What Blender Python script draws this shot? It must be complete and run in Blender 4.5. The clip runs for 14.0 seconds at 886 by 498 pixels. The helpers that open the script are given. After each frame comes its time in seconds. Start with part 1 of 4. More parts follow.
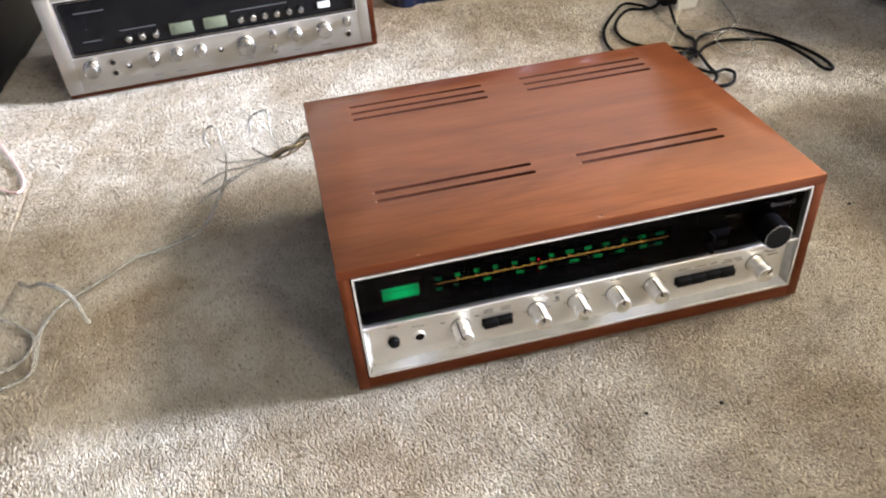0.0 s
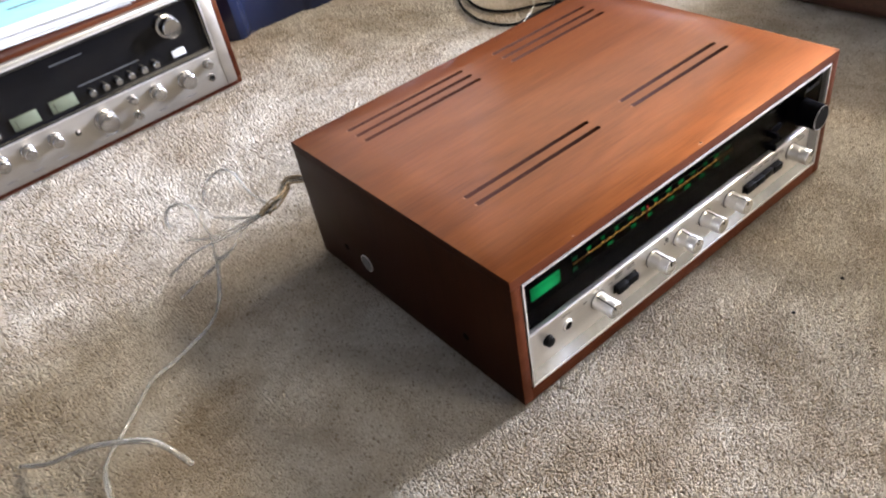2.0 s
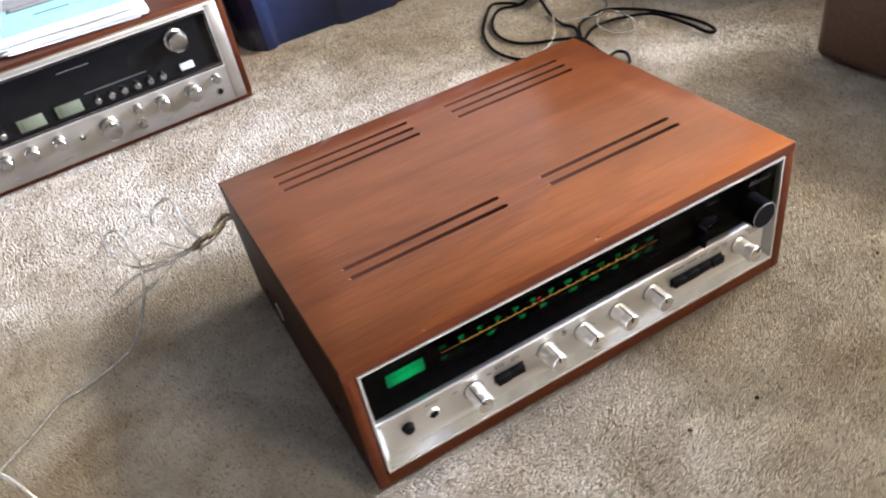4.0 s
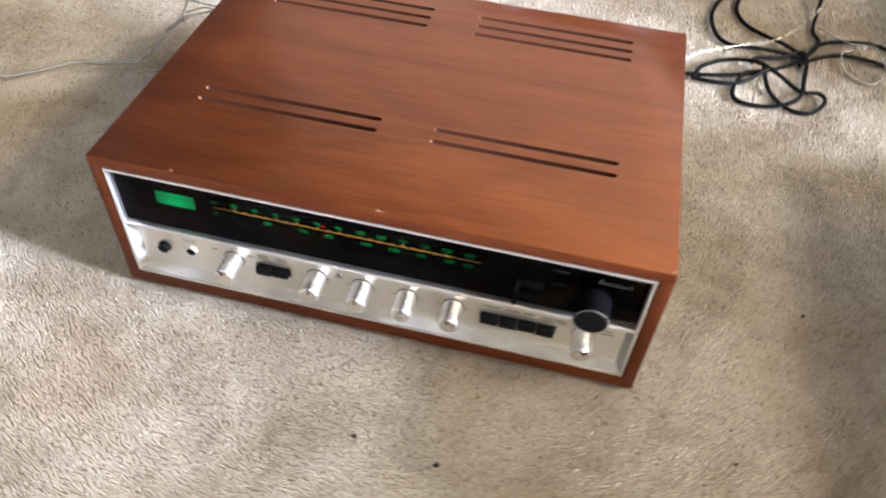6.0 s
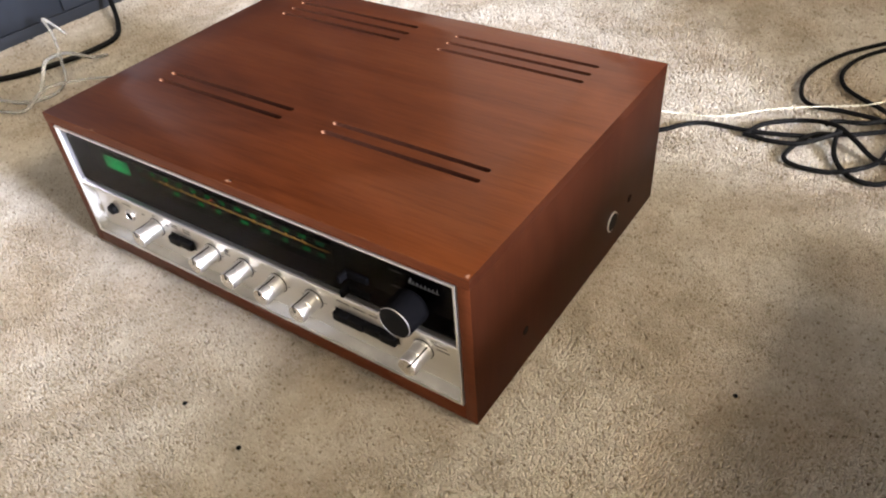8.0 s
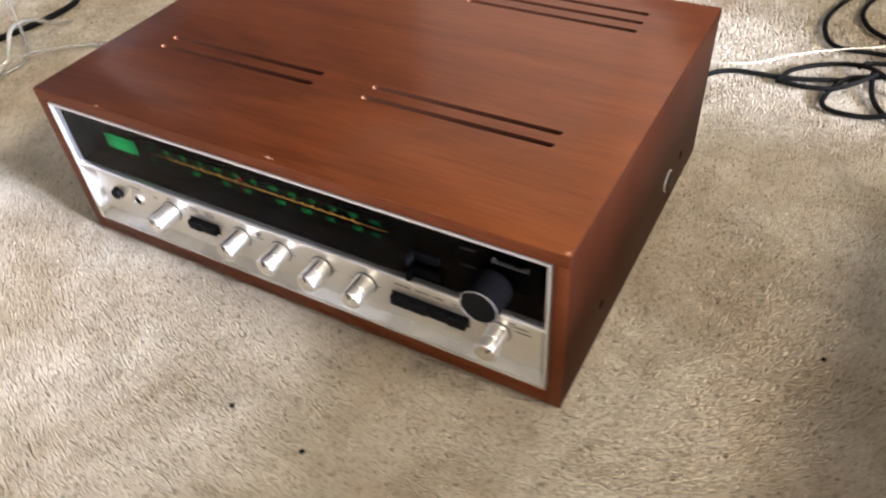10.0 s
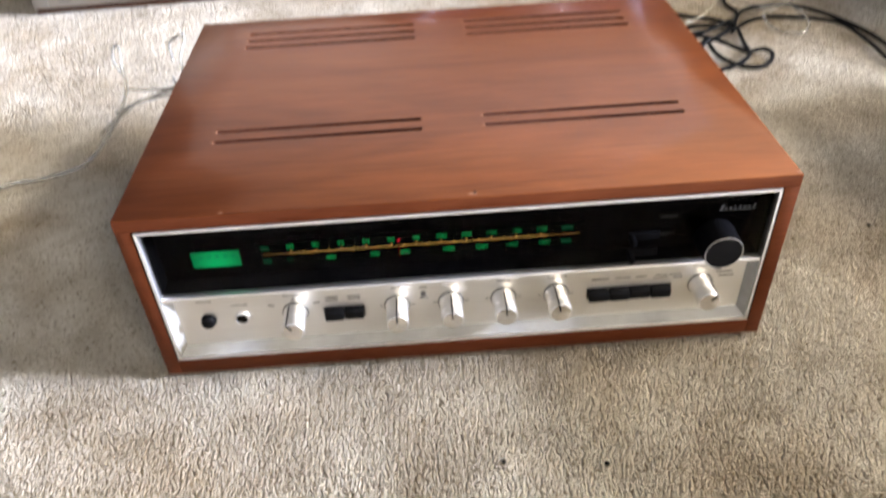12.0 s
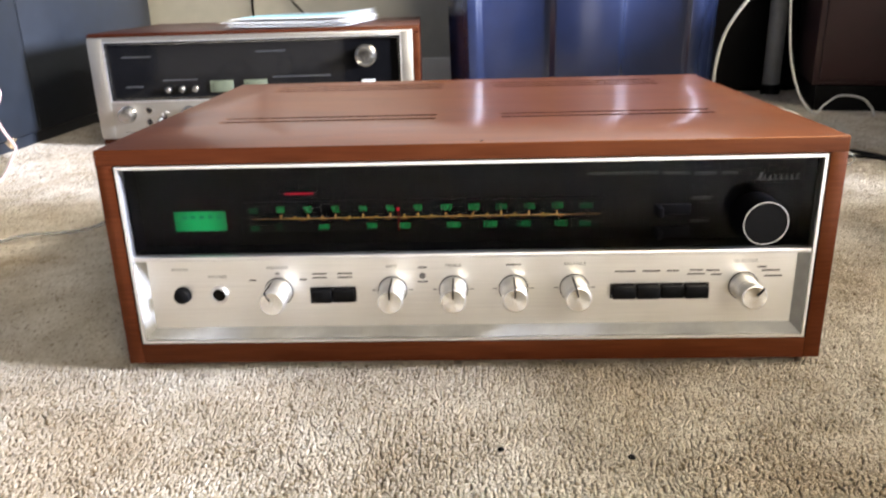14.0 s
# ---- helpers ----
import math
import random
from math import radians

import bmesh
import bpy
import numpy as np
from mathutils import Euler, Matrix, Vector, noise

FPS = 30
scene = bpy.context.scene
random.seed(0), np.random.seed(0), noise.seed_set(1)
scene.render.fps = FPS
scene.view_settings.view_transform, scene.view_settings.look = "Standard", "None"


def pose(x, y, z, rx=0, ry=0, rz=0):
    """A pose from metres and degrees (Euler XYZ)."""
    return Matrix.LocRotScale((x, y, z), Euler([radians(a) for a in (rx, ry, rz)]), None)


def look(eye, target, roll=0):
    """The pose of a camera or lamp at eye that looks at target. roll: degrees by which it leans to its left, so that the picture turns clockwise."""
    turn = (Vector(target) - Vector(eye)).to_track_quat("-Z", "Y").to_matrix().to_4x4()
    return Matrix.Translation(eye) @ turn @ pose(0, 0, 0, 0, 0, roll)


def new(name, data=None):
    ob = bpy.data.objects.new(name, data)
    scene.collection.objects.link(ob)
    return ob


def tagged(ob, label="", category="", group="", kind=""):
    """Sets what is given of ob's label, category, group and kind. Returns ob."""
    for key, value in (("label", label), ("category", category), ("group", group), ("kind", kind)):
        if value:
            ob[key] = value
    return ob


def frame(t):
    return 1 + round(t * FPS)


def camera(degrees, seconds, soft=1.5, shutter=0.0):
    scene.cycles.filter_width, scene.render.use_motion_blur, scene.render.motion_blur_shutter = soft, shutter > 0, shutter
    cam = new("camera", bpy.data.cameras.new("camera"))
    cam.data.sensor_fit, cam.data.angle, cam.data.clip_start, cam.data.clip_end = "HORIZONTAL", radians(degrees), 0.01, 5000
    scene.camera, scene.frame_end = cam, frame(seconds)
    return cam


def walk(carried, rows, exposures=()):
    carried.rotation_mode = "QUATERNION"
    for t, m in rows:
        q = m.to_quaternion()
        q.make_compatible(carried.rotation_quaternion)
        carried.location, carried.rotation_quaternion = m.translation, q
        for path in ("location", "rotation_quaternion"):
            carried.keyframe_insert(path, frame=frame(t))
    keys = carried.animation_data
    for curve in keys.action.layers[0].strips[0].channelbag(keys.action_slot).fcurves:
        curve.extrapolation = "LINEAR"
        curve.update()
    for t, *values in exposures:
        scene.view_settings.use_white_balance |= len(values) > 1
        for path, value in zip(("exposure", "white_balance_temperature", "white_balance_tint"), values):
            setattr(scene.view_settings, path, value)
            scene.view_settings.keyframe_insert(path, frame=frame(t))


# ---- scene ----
cam = camera(60.4, 14.0, soft=2.1, shutter=0.5)
PATH = [
    (0, (-0.235, -0.532, 0.574), (0.037, 1.031, -0.644), -5.3),
    (0.2, (-0.266, -0.501, 0.567), (0.075, 1.045, -0.655), -4.6),
    (0.5, (-0.312, -0.445, 0.553), (0.136, 1.047, -0.701), -4.3),
    (0.8, (-0.337, -0.392, 0.533), (0.219, 1.013, -0.777), -4.8),
    (1, (-0.367, -0.357, 0.524), (0.215, 1.005, -0.819), -8.1),
    (1.2, (-0.409, -0.332, 0.523), (0.268, 0.987, -0.819), -6.7),
    (1.5, (-0.455, -0.322, 0.523), (0.296, 0.936, -0.839), -8.8),
    (1.7, (-0.476, -0.329, 0.555), (0.313, 0.936, -0.779), -11.8),
    (2, (-0.517, -0.351, 0.563), (0.317, 0.964, -0.693), -11.3),
    (2.2, (-0.524, -0.371, 0.583), (0.32, 0.952, -0.658), -11.8),
    (2.5, (-0.526, -0.38, 0.585), (0.374, 0.967, -0.588), -11.1),
    (2.7, (-0.524, -0.383, 0.584), (0.372, 0.943, -0.615), -11.3),
    (4.8, (-0.165, -0.424, 0.56), (0.133, 1.082, -0.722), -6.1),
    (5, (-0.137, -0.403, 0.552), (0.132, 1.036, -0.811), -1.3),
    (5.2, (-0.069, -0.393, 0.56), (0.087, 0.982, -0.883), 2.1),
    (5.5, (-0.038, -0.392, 0.564), (0.1, 0.964, -0.9), 8.9),
    (5.7, (0.023, -0.393, 0.566), (-0.008, 0.953, -0.912), 6.2),
    (6, (0.137, -0.403, 0.573), (-0.112, 0.938, -0.89), 4.0),
    (6.2, (0.198, -0.402, 0.575), (-0.16, 0.951, -0.854), 3.4),
    (6.5, (0.315, -0.394, 0.551), (-0.292, 0.988, -0.761), -2.9),
    (6.8, (0.384, -0.37, 0.518), (-0.369, 0.945, -0.786), -4.0),
    (7, (0.418, -0.341, 0.497), (-0.409, 0.907, -0.83), -5.5),
    (7.2, (0.432, -0.328, 0.5), (-0.442, 0.916, -0.8), -6.1),
    (9.3, (0.457, -0.291, 0.474), (-0.51, 0.909, -0.802), -3.6),
    (9.5, (0.437, -0.293, 0.474), (-0.483, 0.904, -0.837), -3.1),
    (9.8, (0.397, -0.302, 0.472), (-0.463, 0.903, -0.874), -3.6),
    (10, (0.347, -0.311, 0.473), (-0.43, 0.923, -0.895), -4.8),
    (10.3, (0.274, -0.343, 0.486), (-0.381, 0.967, -0.876), -4.2),
    (10.5, (0.223, -0.374, 0.49), (-0.327, 1.015, -0.839), -3.4),
    (10.8, (0.15, -0.394, 0.493), (-0.262, 1.016, -0.863), -1.1),
    (11, (0.113, -0.419, 0.494), (-0.161, 1.037, -0.849), -0.1),
    (11.2, (0.088, -0.423, 0.505), (-0.097, 1.038, -0.848), -0.5),
    (11.5, (0.036, -0.443, 0.501), (-0.141, 1.039, -0.831), 2.9),
    (11.8, (-0.051, -0.424, 0.482), (-0.036, 1.058, -0.861), -2.0),
    (12, (-0.025, -0.431, 0.456), (0.016, 1.133, -0.788), -3.1),
    (12.2, (-0.03, -0.453, 0.441), (0.024, 1.197, -0.688), -3.4),
    (12.5, (-0.026, -0.498, 0.386), (-0.003, 1.203, -0.666), -3.0),
    (12.7, (-0.014, -0.525, 0.363), (-0.116, 1.182, -0.676), -3.6),
    (13, (-0.017, -0.528, 0.345), (-0.092, 1.28, -0.507), -1.0),
    (13.3, (0.012, -0.503, 0.303), (-0.093, 1.322, -0.508), -0.9),
    (13.5, (0.007, -0.493, 0.281), (-0.093, 1.342, -0.508), -0.8),
    (13.7, (0.005, -0.484, 0.265), (-0.108, 1.372, -0.473), -1.5),
    (14, (0.003, -0.477, 0.251), (-0.071, 1.412, -0.401), -1.6),
]
walk(cam, [(t, look(eye, target, roll)) for t, eye, target, roll in PATH],
     [(0, 0.04, 6550, 10), (1.0, 0.06, 6550, 11), (2.0, -0.10, 6550, 13), (2.7, -0.09, 6700, 13), (4.8, 0.10, 6350, 12), (5.3, 0.18, 6350, 12), (6.2, -0.02, 6600, 12), (7.0, -0.34, 7000, 13), (7.2, -0.36, 7000, 13), (9.3, -0.36, 7150, 13), (9.6, -0.34, 7100, 13), (10.4, 0.03, 6600, 12), (12.0, 0.06, 6500, 11), (12.5, 0.06, 6450, 11), (13.0, -0.02, 6650, 10), (13.5, -0.06, 6750, 10), (14.0, -0.04, 6750, 10)])

# ---- light: key window in the side wall, three added fill lamps, a dim room ----
world = bpy.data.worlds.new("room_air")
scene.world = world
world.use_nodes = True
world.node_tree.nodes["Background"].inputs["Color"].default_value = (0.55, 0.6, 0.7, 1)
world.node_tree.nodes["Background"].inputs["Strength"].default_value = 0.01


def area_light(name, m, w, h, power, colour):
    data = bpy.data.lights.new(name, "AREA")
    data.shape, data.size, data.size_y, data.energy, data.color = "RECTANGLE", w, h, power, colour
    ob = new(name, data)
    ob.matrix_world = m
    return ob


WIN_X, WIN_Y, WIN_Z, WIN_W, WIN_H = 2.9, -0.28, 0.88, 0.62, 0.78
area_light("window_daylight", look((WIN_X + 0.06, WIN_Y, WIN_Z), (0, WIN_Y, WIN_Z)), WIN_W, WIN_H, 1700, (0.74, 0.82, 1.05))
# fill lamps added to lift shade and wood sheen; no such windows known
area_light("second_fill_light", look((WIN_X + 0.06, 0.0, 2.45), (0, 0.0, 2.45)), 1.7, 0.66, 360, (0.98, 0.88, 0.71))
area_light("fourth_fill_light", look((1.6, -2.94, 1.45), (1.6, 0, 1.45)), 1.4, 1.1, 130, (0.98, 0.88, 0.71))
area_light("third_fill_light", look((1.65, 1.52, 1.55), (1.65, 0, 1.55)), 1.6, 1.1, 26, (0.98, 0.88, 0.71))


# ---- materials ----
def shader(name, rough=0.5, metal=0.0, colour=(0.5, 0.5, 0.5)):
    m = bpy.data.materials.new(name)
    m.use_nodes = True
    nt = m.node_tree
    b = nt.nodes["Principled BSDF"]
    b.inputs["Base Color"].default_value = (*colour, 1)
    b.inputs["Roughness"].default_value = rough
    b.inputs["Metallic"].default_value = metal
    return m, nt, b


def link(nt, a, b):
    nt.links.new(a, b)


def coords(nt, scale=(1, 1, 1)):
    tc, mp = nt.nodes.new("ShaderNodeTexCoord"), nt.nodes.new("ShaderNodeMapping")
    mp.inputs["Scale"].default_value = scale
    link(nt, tc.outputs["Object"], mp.inputs["Vector"])
    return mp.outputs["Vector"]


def noise_tex(nt, vec, scale, detail=3.0, rough=0.55, distort=0.0):
    n = nt.nodes.new("ShaderNodeTexNoise")
    n.inputs["Scale"].default_value, n.inputs["Detail"].default_value = scale, detail
    n.inputs["Roughness"].default_value, n.inputs["Distortion"].default_value = rough, distort
    link(nt, vec, n.inputs["Vector"])
    return n.outputs["Fac"]


def ramp(nt, fac, stops):
    r = nt.nodes.new("ShaderNodeValToRGB")
    els = r.color_ramp.elements
    while len(els) < len(stops):
        els.new(0.5)
    for e, (p, c) in zip(els, stops):
        e.position, e.color = p, (*c, 1)
    link(nt, fac, r.inputs["Fac"])
    return r.outputs["Color"]


def blend(nt, a, b, fac, kind="MIX"):
    n = nt.nodes.new("ShaderNodeMix")
    n.data_type, n.blend_type = "RGBA", kind
    for sock, val in ((n.inputs["Factor"], fac), (n.inputs["A"], a), (n.inputs["B"], b)):
        if isinstance(val, (int, float)):
            sock.default_value = val
        elif isinstance(val, tuple):
            sock.default_value = (*val, 1)
        else:
            link(nt, val, sock)
    return n.outputs["Result"]


def bump(nt, b, height, strength=0.2, dist=0.001):
    n = nt.nodes.new("ShaderNodeBump")
    n.inputs["Strength"].default_value, n.inputs["Distance"].default_value = strength, dist
    link(nt, height, n.inputs["Height"])
    link(nt, n.outputs["Normal"], b.inputs["Normal"])


def rough_range(nt, b, fac, lo, hi):
    n = nt.nodes.new("ShaderNodeMapRange")
    n.inputs["To Min"].default_value, n.inputs["To Max"].default_value = lo, hi
    link(nt, fac, n.inputs["Value"])
    link(nt, n.outputs["Result"], b.inputs["Roughness"])


def wood(name, along, dark, mid, light, rough=(0.36, 0.47), coat=0.07, gloss=0.66, lustre=0.0):
    m, nt, b = shader(name)
    wide = [26.0, 26.0, 26.0]
    wide[along] = 2.2
    fine = [520.0, 520.0, 520.0]
    fine[along] = 22.0
    broad = noise_tex(nt, coords(nt, tuple(wide)), 1.0, 4, 0.6, 1.1)
    fibre = noise_tex(nt, coords(nt, tuple(fine)), 1.0, 3, 0.6)
    patch = noise_tex(nt, coords(nt), 6.0, 2, 0.5, 0.4)
    c = ramp(nt, broad, [(0.28, dark), (0.5, mid), (0.74, light)])
    c = blend(nt, c, ramp(nt, fibre, [(0.32, tuple(0.5 * v for v in dark)), (0.6, light)]), 0.34)
    c = blend(nt, c, ramp(nt, patch, [(0.3, (0.72, 0.68, 0.66)), (0.7, (1.0, 1.0, 1.0))]), 0.55, "MULTIPLY")
    link(nt, c, b.inputs["Base Color"])
    rough_range(nt, b, patch, *rough)
    b.inputs["Coat Weight"].default_value, b.inputs["Coat Roughness"].default_value = coat, 0.14
    b.inputs["Specular IOR Level"].default_value = gloss
    # cloudy figure of the veneer, drawn out along the grain
    cloud = [9.0, 9.0, 9.0]
    cloud[along] = 2.6
    figure = noise_tex(nt, coords(nt, tuple(cloud)), 1.0, 3, 0.5, 2.6)
    c = blend(nt, c, ramp(nt, figure, [(0.36, (0.78, 0.74, 0.71)), (0.52, (1.0, 1.0, 1.0)), (0.60, (1.12, 1.14, 1.15))]), 0.6, "MULTIPLY")
    link(nt, c, b.inputs["Base Color"])
    streak = blend(nt, ramp(nt, broad, [(0.25, (0.74, 0.28, 0.05)), (0.5, (1.0, 0.42, 0.08)), (0.75, (1.0, 0.50, 0.11))]), ramp(nt, fibre, [(0.3, (0.56, 0.19, 0.035)), (0.6, (1.0, 0.45, 0.09))]), 0.35)
    link(nt, streak, b.inputs["Specular Tint"])
    bump(nt, b, fibre, 0.12, 0.0004)
    if lustre:
        # lacquered fibres throw light back in the colour of the wood
        sheen, mx = nt.nodes.new("ShaderNodeBsdfGlossy"), nt.nodes.new("ShaderNodeMixShader")
        sheen.inputs["Roughness"].default_value = 0.46
        link(nt, blend(nt, blend(nt, streak, (0.62, 0.47, 0.50), 1.0, "MULTIPLY"), ramp(nt, figure, [(0.36, (0.84, 0.80, 0.77)), (0.56, (1.04, 1.04, 1.04))]), 0.6, "MULTIPLY"), sheen.inputs["Color"])
        mx.inputs["Fac"].default_value = lustre
        link(nt, b.outputs["BSDF"], mx.inputs[1])
        link(nt, sheen.outputs["BSDF"], mx.inputs[2])
        link(nt, mx.outputs["Shader"], nt.nodes["Material Output"].inputs["Surface"])
    return m


def plain(name, colour, rough=0.5, metal=0.0, scale=60.0, vary=0.18, bumped=0.1, dist=0.0006):
    m, nt, b = shader(name, rough, metal, colour)
    n = noise_tex(nt, coords(nt), scale, 4)
    big = noise_tex(nt, coords(nt), scale * 0.12, 2)
    c = ramp(nt, n, [(0.3, tuple(v * (1 - vary) for v in colour)), (0.7, tuple(min(1, v * (1 + vary)) for v in colour))])
    c = blend(nt, c, ramp(nt, big, [(0.3, (1 - vary,) * 3), (0.7, (1, 1, 1))]), 0.6, "MULTIPLY")
    link(nt, c, b.inputs["Base Color"])
    rough_range(nt, b, big, max(0.02, rough - 0.06), min(1, rough + 0.08))
    if bumped:
        bump(nt, b, n, bumped, dist)
    return m


def brushed(name, colour, rough=0.3, along=0):
    m, nt, b = shader(name, rough, 1.0, colour)
    s = [1400.0, 1400.0, 1400.0]
    s[along] = 14.0
    hair = noise_tex(nt, coords(nt, tuple(s)), 1.0, 3)
    smear = noise_tex(nt, coords(nt), 22.0, 3)
    c = ramp(nt, hair, [(0.25, tuple(0.86 * v for v in colour)), (0.75, colour)])
    c = blend(nt, c, ramp(nt, smear, [(0.35, (0.88, 0.87, 0.85)), (0.65, (1, 1, 1))]), 0.5, "MULTIPLY")
    link(nt, c, b.inputs["Base Color"])
    rough_range(nt, b, smear, rough - 0.05, rough + 0.1)
    bump(nt, b, hair, 0.08, 0.0002)
    return m


def glow(name, colour, strength):
    m, nt, b = shader(name, 0.5, 0.0, tuple(0.03 * c for c in colour))
    b.inputs["Specular IOR Level"].default_value = 0.05
    b.inputs["Emission Color"].default_value = (*colour, 1)
    b.inputs["Emission Strength"].default_value = strength
    return m


def smoked_glass(name, tint):
    m = bpy.data.materials.new(name)
    m.use_nodes = True
    nt = m.node_tree
    nt.nodes.remove(nt.nodes["Principled BSDF"])
    tr, gl, fr, mx = (nt.nodes.new("ShaderNode" + k) for k in ("BsdfTransparent", "BsdfGlossy", "LayerWeight", "MixShader"))
    power, scale = nt.nodes.new("ShaderNodeMath"), nt.nodes.new("ShaderNodeMath")
    power.operation, scale.operation = "POWER", "MULTIPLY_ADD"
    power.inputs[1].default_value, scale.inputs[1].default_value, scale.inputs[2].default_value = 5.0, 0.36, 0.004
    tr.inputs["Color"].default_value = (*tint, 1)
    gl.inputs["Roughness"].default_value = 0.06
    fr.inputs["Blend"].default_value = 0.5
    link(nt, fr.outputs["Facing"], power.inputs[0])
    link(nt, power.outputs["Value"], scale.inputs[0])
    link(nt, scale.outputs["Value"], mx.inputs["Fac"])
    link(nt, tr.outputs["BSDF"], mx.inputs[1])
    link(nt, gl.outputs["BSDF"], mx.inputs[2])
    link(nt, mx.outputs["Shader"], nt.nodes["Material Output"].inputs["Surface"])
    return m


def clear_plastic(name):
    m, nt, b = shader(name, 0.14, 0.0, (0.60, 0.59, 0.55))
    b.inputs["Transmission Weight"].default_value = 0.72
    b.inputs["IOR"].default_value = 1.4
    return m


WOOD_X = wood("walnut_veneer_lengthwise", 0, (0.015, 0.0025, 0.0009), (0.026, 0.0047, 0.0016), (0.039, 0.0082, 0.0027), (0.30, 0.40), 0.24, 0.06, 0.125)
# side veneer coloured darker than the top to deepen the sides' shade
WOOD_Z_SHADED = wood("walnut_veneer_upright_shaded", 2, (0.0115, 0.0028, 0.0015), (0.0170, 0.0043, 0.0022), (0.0240, 0.0066, 0.0033), (0.45, 0.6), 0.0, 0.10)
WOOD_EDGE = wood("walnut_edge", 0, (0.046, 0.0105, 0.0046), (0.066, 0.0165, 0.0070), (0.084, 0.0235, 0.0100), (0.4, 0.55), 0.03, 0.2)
RAW_WOOD = plain("bare_chipped_wood", (0.15, 0.07, 0.038), 0.9, 0, 500)
RAW_WOOD.node_tree.nodes["Principled BSDF"].inputs["Specular IOR Level"].default_value = 0.05
DARK_WOOD = wood("dark_walnut_case", 0, (0.020, 0.0042, 0.0026), (0.032, 0.0072, 0.0042), (0.046, 0.012, 0.0065), (0.4, 0.5), 0.03, 0.28)
MAROON = plain("dark_red_cabinet_lacquer", (0.015, 0.0012, 0.0020), 0.5, 0, 30, 0.25, 0.05)
# near-black colour holds the shade of gaps, holes and the case inside
SLOT_DARK = plain("shadowed_metal_inside", (0.005, 0.004, 0.0035), 0.9, 0, 80)
SLOT_DARK.node_tree.nodes["Principled BSDF"].inputs["Specular IOR Level"].default_value = 0.05
# slot wall wood, its brown kept dark to hold the slots' shade
SLOT_WOOD = plain("shaded_slot_wood", (0.035, 0.010, 0.004), 0.9, 0, 300)
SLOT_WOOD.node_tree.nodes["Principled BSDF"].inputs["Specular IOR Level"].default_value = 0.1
ALU = brushed("brushed_aluminium", (0.84, 0.83, 0.80), 0.36)
ALU_KNOB = brushed("turned_aluminium", (0.80, 0.79, 0.77), 0.34, 1)
ALU_SPUN, spun_nt, spun = shader("spun_aluminium_face", 0.26, 1.0, (0.82, 0.81, 0.78))
spun.inputs["Anisotropic"].default_value = 0.85
spun_way = spun_nt.nodes.new("ShaderNodeTangent")
spun_way.direction_type, spun_way.axis = "RADIAL", "Y"
link(spun_nt, spun_way.outputs["Tangent"], spun.inputs["Tangent"])
ALU_DULL = brushed("dull_turned_metal", (0.42, 0.41, 0.395), 0.18, 1)
ALU_TRIM = brushed("bright_trim", (0.86, 0.85, 0.84), 0.42)
CHAMPAGNE = brushed("champagne_faceplate", (0.47, 0.45, 0.41), 0.40)
BLACK_PLASTIC = plain("black_plastic", (0.003, 0.003, 0.0034), 0.48, 0, 300, 0.2, 0.05)
BLACK_PLASTIC.node_tree.nodes["Principled BSDF"].inputs["Specular IOR Level"].default_value = 0.07
BLACK_GLOSS = plain("black_gloss_dial", (0.003, 0.003, 0.0035), 0.06, 0, 40, 0.2, 0.0)
BLACK_GLOSS.node_tree.nodes["Principled BSDF"].inputs["Specular IOR Level"].default_value = 0.22
BLACK_MATT = plain("matt_black_dial_plate", (0.0022, 0.0022, 0.0026), 0.9, 0, 40, 0.2, 0.0)
BLACK_MATT.node_tree.nodes["Principled BSDF"].inputs["IOR"].default_value = 1.03
PRINT_GREY = plain("grey_printing", (0.10, 0.095, 0.09), 0.7, 0, 300, 0.1, 0)
PRINT_DIM = plain("dim_printing", (0.035, 0.036, 0.038), 0.6, 0, 300, 0.1, 0)
PRINT_FAINT = plain("faint_silver_printing", (0.045, 0.045, 0.045), 0.6, 0, 300, 0.1, 0)
PRINT_FAINT.node_tree.nodes["Principled BSDF"].inputs["IOR"].default_value = 1.05
BADGE_GREY = plain("grey_badge_enamel", (0.13, 0.13, 0.125), 0.5, 0, 300, 0.1, 0)
PRINT_SILVER = plain("silver_printing", (0.42, 0.42, 0.41), 0.5, 0, 300, 0.1, 0)
DIAL_GLASS = smoked_glass("smoked_dial_glass", (0.80, 0.80, 0.81))
GREEN_GLOW = glow("green_meter_glow", (0.0, 0.62, 0.16), 0.72)
# the meter's lamp sits behind its middle: weaker towards the rim
nt = GREEN_GLOW.node_tree
tex, off, fall = (nt.nodes.new("ShaderNode" + k) for k in ("TexCoord", "VectorMath", "MapRange"))
off.operation = "DISTANCE"
off.inputs[1].default_value = (-0.183, 0.02, 0.1005)
link(nt, tex.outputs["Object"], off.inputs[0])
link(nt, off.outputs["Value"], fall.inputs["Value"])
for socket, value in (("From Min", 0.005), ("From Max", 0.0195), ("To Min", 0.85), ("To Max", 0.30)):
    fall.inputs[socket].default_value = value
link(nt, fall.outputs["Result"], nt.nodes["Principled BSDF"].inputs["Emission Strength"])
GREEN_NUM = glow("green_numeral_glow", (0.01, 0.55, 0.12), 0.68)
GREEN_SOFT = glow("green_numeral_glow_weaker", (0.01, 0.50, 0.12), 0.42)
GREEN_DIM = glow("green_numeral_faint", (0.01, 0.40, 0.14), 0.12)
GREEN_DARK = glow("green_meter_marks", (0.0, 0.35, 0.13), 0.55)
AMBER = glow("amber_scale_glow", (1.0, 0.58, 0.13), 0.85)
AMBER_END = glow("amber_scale_end", (1.0, 0.52, 0.13), 0.3)
